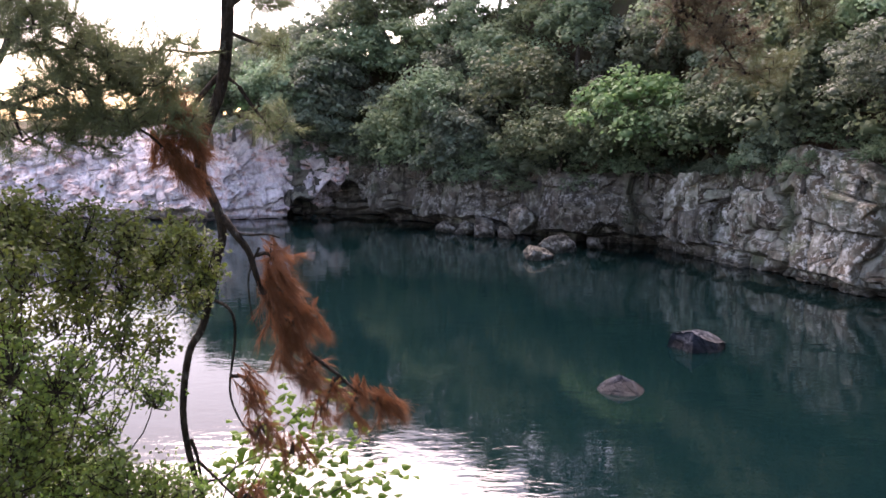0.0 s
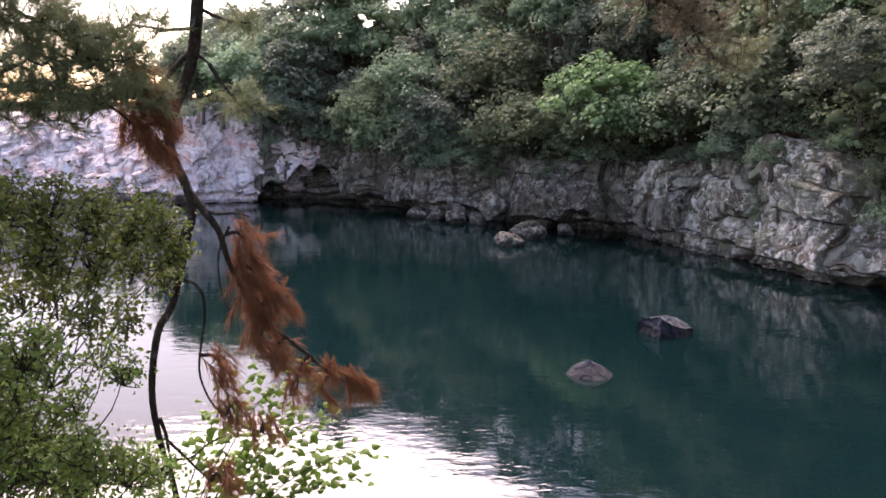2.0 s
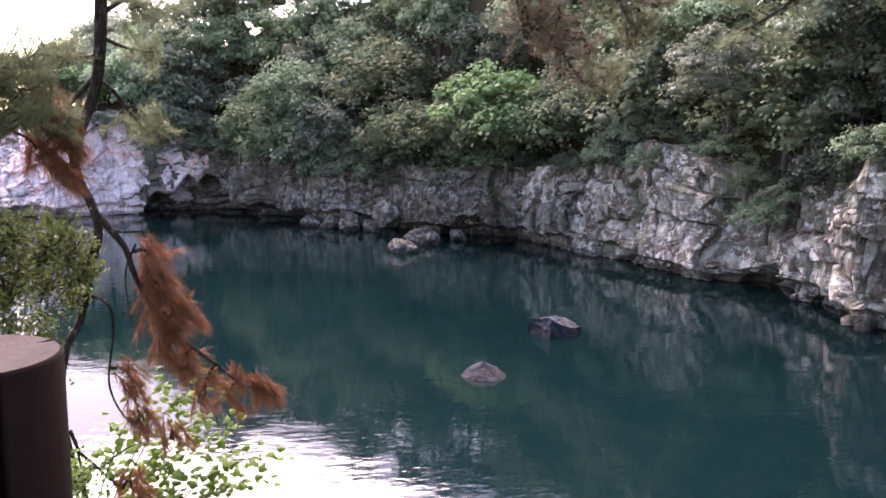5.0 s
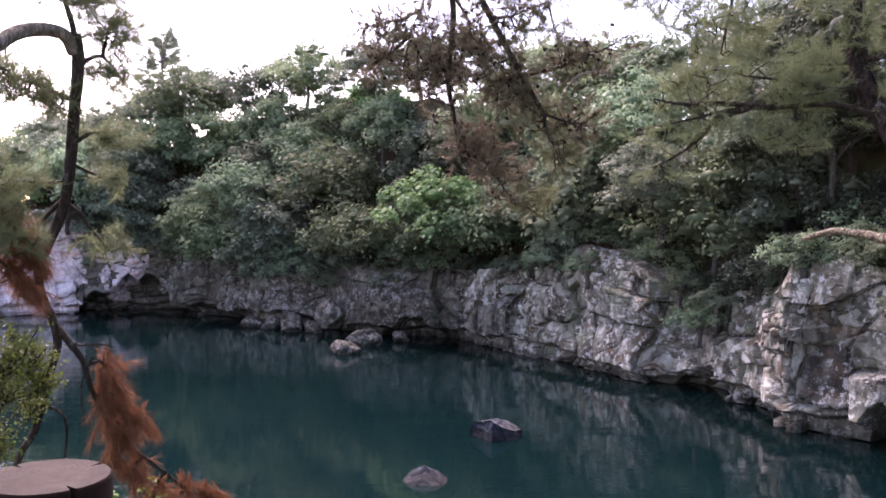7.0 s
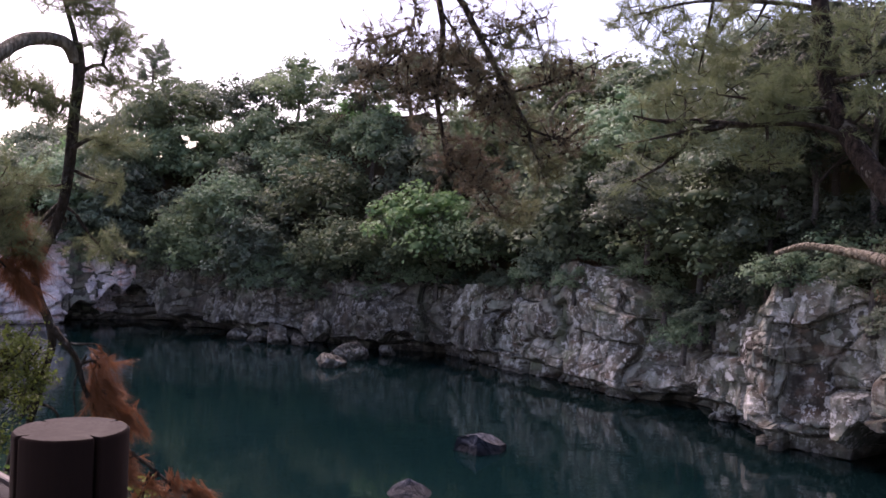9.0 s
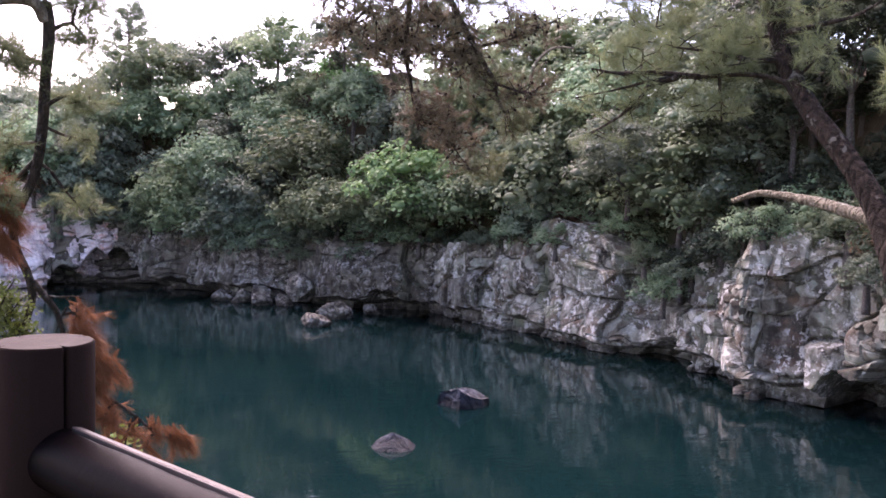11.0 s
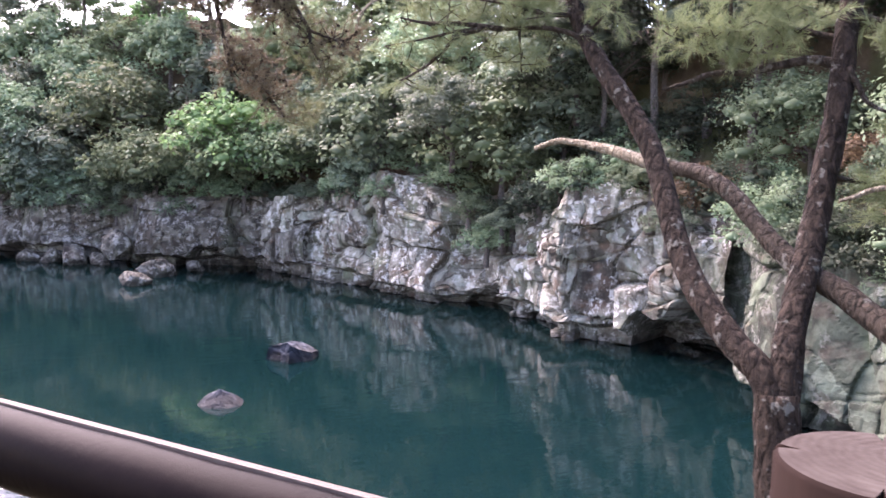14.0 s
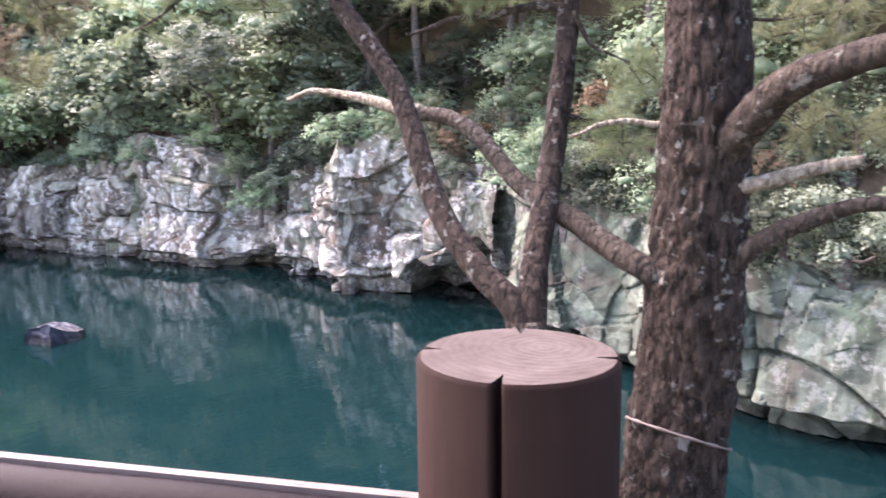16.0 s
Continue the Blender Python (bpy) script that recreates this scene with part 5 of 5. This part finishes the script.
def near_shrub(name, label, root, pads, leaf, per, material, seed, aspect=0.5):
    """A leafy shrub: stems from one root to each pad, side twigs, and leaves on them."""
    r = np.random.default_rng(seed)
    root = np.array(root, float)
    ob = thing(name, label, "shrub", at=tuple(root))
    stems, pts, nrm = [], [], []
    for c, rad, dense in pads:
        c = np.array(c, float) - root
        foot = r.normal(size=3) * (0.25, 0.15, 0.0)
        stems.append(tube([foot, foot * 0.6 + c * (0.4, 0.4, 0.5) + r.normal(size=3) * 0.12, c * (0.8, 0.8, 0.8) + r.normal(size=3) * 0.06, c], [0.0045, 0.004, 0.0035, 0.0025], 6, 0.1, seed))
        for _ in range(int(24 * dense) + 2):
            g = r.normal(size=3)
            g *= r.uniform(0.5, 1.0) / np.linalg.norm(g)
            tip = c + g * rad
            mid = c * 0.5 + tip * 0.5 + r.normal(size=3) * 0.05
            stems.append(tube([c - (0, 0, 0.08), mid, tip], [0.004, 0.003, 0.002], 4, 0.1, seed))
            k = int(per * r.uniform(0.6, 1.3))
            u = r.uniform(-0.5, 1.1, k)[:, None]
            q = mid + (tip - mid) * u + r.normal(size=(k, 3)) * 0.028
            pts.append(q)
            nrm.append(np.tile((0, -0.2, 0.8), (k, 1)) + (q - c) * 1.5)
    sv, sf = joined(stems)
    tagged(piece("stems", mesh_of("stems", sv, sf, BARK, True), ob), kind="stuff")
    v, f = leaves(np.concatenate(pts), np.concatenate(nrm), leaf, seed, aspect, 0.8)
    tagged(piece("leaves", mesh_of("leaves", v, f, material), ob), kind="stuff")


def big_leaf_vine():
    """A climbing plant with broad pointed light-green leaves over the bank's edge."""
    r = np.random.default_rng(41)
    root = np.array((-1.7, 4.35, 3.9))
    ob = thing("climbing_plant", "climbing plant with broad light green leaves on the bank", "plant", at=tuple(root))
    stems, verts, faces = [], [], []
    out = [(0, -0.05), (0.34, 0.02), (0.48, 0.24), (0.40, 0.52), (0.2, 0.80), (0, 1.05), (-0.2, 0.80), (-0.40, 0.52), (-0.48, 0.24), (-0.34, 0.02)]
    for tip in [(-1.17, 5.18, 5.29), (-0.99, 5.22, 5.21), (-0.85, 5.25, 5.31), (-0.67, 5.27, 4.81), (-0.49, 5.29, 4.76), (-1.0, 5.22, 4.9), (-1.21, 5.17, 4.8), (-0.78, 5.26, 4.65), (-1.11, 5.2, 4.67), (-0.89, 5.24, 5.05), (-0.75, 5.25, 5.0), (-0.6, 5.2, 4.6)]:
        tip = np.array(tip) - root
        mid = tip * (0.6, 0.7, 0.8) + (0, 0, 0.05)
        stems.append(tube([(0, 0, 0), mid, tip], [0.005, 0.004, 0.002], 5, 0.1, 3))
        for _ in range(58):
            c = mid + (tip - mid) * r.uniform(-0.6, 1.15) + r.normal(size=3) * (0.085, 0.08, 0.045)
            n = np.array((0, -0.25, 1.0)) + r.normal(size=3) * 0.35
            n /= np.linalg.norm(n)
            d = r.normal(size=3)
            d -= n * (d @ n)
            d /= np.linalg.norm(d)
            s, L = np.cross(n, d), r.uniform(0.038, 0.070)
            k = len(verts)
            verts += [c + (s * a * 0.9 + d * b - n * (0.5 * abs(a) ** 1.5 + 0.25 * b * b)) * L for a, b in out] + [c + d * 0.4 * L - n * 0.02 * L]
            faces += [(k + i, k + (i + 1) % 10, k + 10) for i in range(10)]
    sv, sf = joined(stems)
    tagged(piece("stems", mesh_of("stems", sv, sf, BARK, True), ob), kind="stuff")
    tagged(piece("leaves", mesh_of("leaves", verts, faces, LEAF_LIME), ob), kind="stuff")


slim_pine()
old_pine()
forked_pine()
near_shrub("shrub", "small-leaved green shrub on the edge of the bank", (-2.25, 3.5, 4.9),
           [((-1.87, 3.36, 6.61), 0.14, 1), ((-1.87, 3.53, 6.58), 0.16, 1), ((-1.68, 3.57, 6.54), 0.16, 1.1), ((-1.46, 3.54, 6.52), 0.14, 1), ((-1.44, 3.86, 6.44), 0.12, 1), ((-1.45, 4.15, 6.48), 0.08, 0.5), ((-1.76, 3.21, 6.44), 0.19, 1), ((-1.67, 3.5, 6.37), 0.18, 1), ((-1.53, 3.67, 6.32), 0.14, 0.8), ((-2.0, 3.53, 6.18), 0.16, 1), ((-1.5, 4.1, 6.26), 0.12, 0.7), ((-1.83, 3.65, 6.16), 0.11, 0.45), ((-1.5, 3.53, 6.12), 0.12, 0.4), ((-1.44, 3.82, 6.04), 0.11, 0.35), ((-1.73, 3.73, 6.18), 0.11, 0.4), ((-1.43, 4.25, 6.38), 0.09, 0.6), ((-1.36, 4.25, 6.26), 0.08, 0.5), ((-1.42, 4.3, 6.12), 0.08, 0.4)], 0.028, 36, LEAF_NEAR, 21, 0.6)
near_shrub("shrub", "twiggy shrub with sparse small leaves above the water", (-2.3, 3.5, 4.8),
           [((-1.8, 3.19, 6.08), 0.19, 1), ((-1.66, 3.28, 6.01), 0.16, 0.8), ((-1.86, 3.37, 5.83), 0.21, 1), ((-1.62, 3.42, 5.89), 0.15, 0.45), ((-1.59, 3.84, 5.84), 0.14, 0.4), ((-1.39, 3.63, 5.83), 0.1, 0.4), ((-1.66, 3.72, 5.66), 0.12, 0.4)], 0.027, 26, LEAF_NEAR, 22, 0.6)
near_shrub("shrub", "low green shrub at the foot of the railing", (-2.2, 3.5, 4.7),
           [((-1.85, 3.29, 5.69), 0.21, 1.1), ((-1.8, 3.66, 5.51), 0.19, 1), ((-1.47, 3.36, 5.55), 0.15, 0.8), ((-1.87, 3.57, 5.39), 0.19, 1), ((-1.33, 3.42, 5.45), 0.11, 0.6), ((-2.08, 3.57, 5.39), 0.16, 1), ((-1.69, 3.75, 5.26), 0.16, 0.9)], 0.028, 38, LEAF_NEAR, 23, 0.6)
pick = np.random.default_rng(33)
near_shrub("shrub", "dense twiggy shrub with dark stems on the bank's edge", (-2.5, 3.5, 4.8),
           [((pick.uniform(-2.45, -1.75), pick.uniform(3.3, 4.2), pick.uniform(5.0, 6.0)), pick.uniform(0.13, 0.20), pick.uniform(0.5, 0.9)) for _ in range(17)], 0.026, 30, LEAF_NEAR, 24, 0.6)
near_shrub("shrub", "low small-leaved shrub below the twiggy one", (-1.9, 3.5, 4.6),
           [((pick.uniform(-1.75, -1.2), pick.uniform(3.4, 4.1), pick.uniform(4.9, 5.5)), pick.uniform(0.10, 0.16), pick.uniform(0.3, 0.6)) for _ in range(8)], 0.026, 28, LEAF_NEAR, 25, 0.6)
big_leaf_vine()

# ---- the wooden railing ----
POSTS = [(-0.391, 0.529), (0.665, -0.899)]
POST_TOP, DECK = 6.822, 5.64


def build_post(x, y, turn):
    ob = thing("railing_post", "round brown-stained log post with a sawn top and drying cracks", "post", "posts of the railing", at=(x, y, DECK))
    h, n = POST_TOP - DECK, 240
    cracks = [(0.0, 0.055), (1.65, 0.05), (3.3, 0.05), (4.75, 0.05)]
    verts, faces = [], []
    for z, grow in ((0, 0), (h * 0.5, 0), (h - 0.004, 0), (h, -0.004)):
        for i in range(n):
            g = 2 * math.pi * i / n
            rad = 0.09 + grow
            for c, w in cracks[:1]:
                off = abs((g - c + math.pi) % (2 * math.pi) - math.pi)
                rad -= 0.026 * max(0.0, 1 - off / w)
            for c, w in cracks[1:]:
                off = abs((g - c + math.pi) % (2 * math.pi) - math.pi)
                rad -= 0.022 * max(0.0, 1 - off / w) * (1 if z > h - 0.01 else 0.04)
            verts.append((rad * math.cos(g), rad * math.sin(g), z))
    for j in range(3):
        faces += [(j * n + i, j * n + (i + 1) % n, (j + 1) * n + (i + 1) % n, (j + 1) * n + i) for i in range(n)]
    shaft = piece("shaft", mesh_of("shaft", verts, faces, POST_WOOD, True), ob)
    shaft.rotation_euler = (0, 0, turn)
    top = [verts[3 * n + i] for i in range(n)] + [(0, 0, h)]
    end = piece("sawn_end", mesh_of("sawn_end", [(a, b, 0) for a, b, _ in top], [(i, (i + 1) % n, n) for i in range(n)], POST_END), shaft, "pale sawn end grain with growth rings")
    end.location = (0, 0, h)


def build_rail(a, b, z):
    """A round log with a groove sawn along its outer shoulder."""
    ob = thing("railing_rail", "round varnished brown log rail with a grooved top", "rail", "rails of the railing", at=(*a, z))
    d = Vector((b[0] - a[0], b[1] - a[1], 0))
    u = d.normalized()
    out = Vector((-u.y, u.x, 0))
    if out.y < 0:
        out = -out
    n, verts, faces = 120, [], []
    steps = 24
    for k in range(steps + 1):
        for i in range(n):
            g = 2 * math.pi * i / n
            rad = 0.06 + 0.0012 * math.sin(k * 1.7 + 3 * g)
            if g < 0.62 or g > 6.25:
                rad -= 0.016
            q = d * (k / steps) + out * (math.sin(g) * rad) + Vector((0, 0, math.cos(g) * rad))
            verts.append(tuple(q))
    for k in range(steps):
        faces += [(k * n + i, k * n + (i + 1) % n, (k + 1) * n + (i + 1) % n, (k + 1) * n + i) for i in range(n)]
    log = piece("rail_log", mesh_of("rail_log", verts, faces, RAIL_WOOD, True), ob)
    # the groove's outer lip, coloured pale for the glare that runs along it
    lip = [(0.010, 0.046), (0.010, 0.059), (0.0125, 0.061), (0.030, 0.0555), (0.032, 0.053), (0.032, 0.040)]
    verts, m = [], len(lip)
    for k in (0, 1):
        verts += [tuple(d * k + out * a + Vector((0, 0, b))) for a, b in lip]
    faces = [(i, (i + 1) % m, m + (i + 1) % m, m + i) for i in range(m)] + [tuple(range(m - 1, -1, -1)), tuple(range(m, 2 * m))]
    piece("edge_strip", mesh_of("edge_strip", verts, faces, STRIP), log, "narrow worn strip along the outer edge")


for (px_, py_), turn in zip(POSTS, (-0.93, -2.55)):
    build_post(px_, py_, turn)
build_rail(POSTS[0], POSTS[1], POST_TOP - 0.21)
build_rail((POSTS[0][0] - 1.07, POSTS[0][1] + 1.43), POSTS[0], POST_TOP - 0.21)
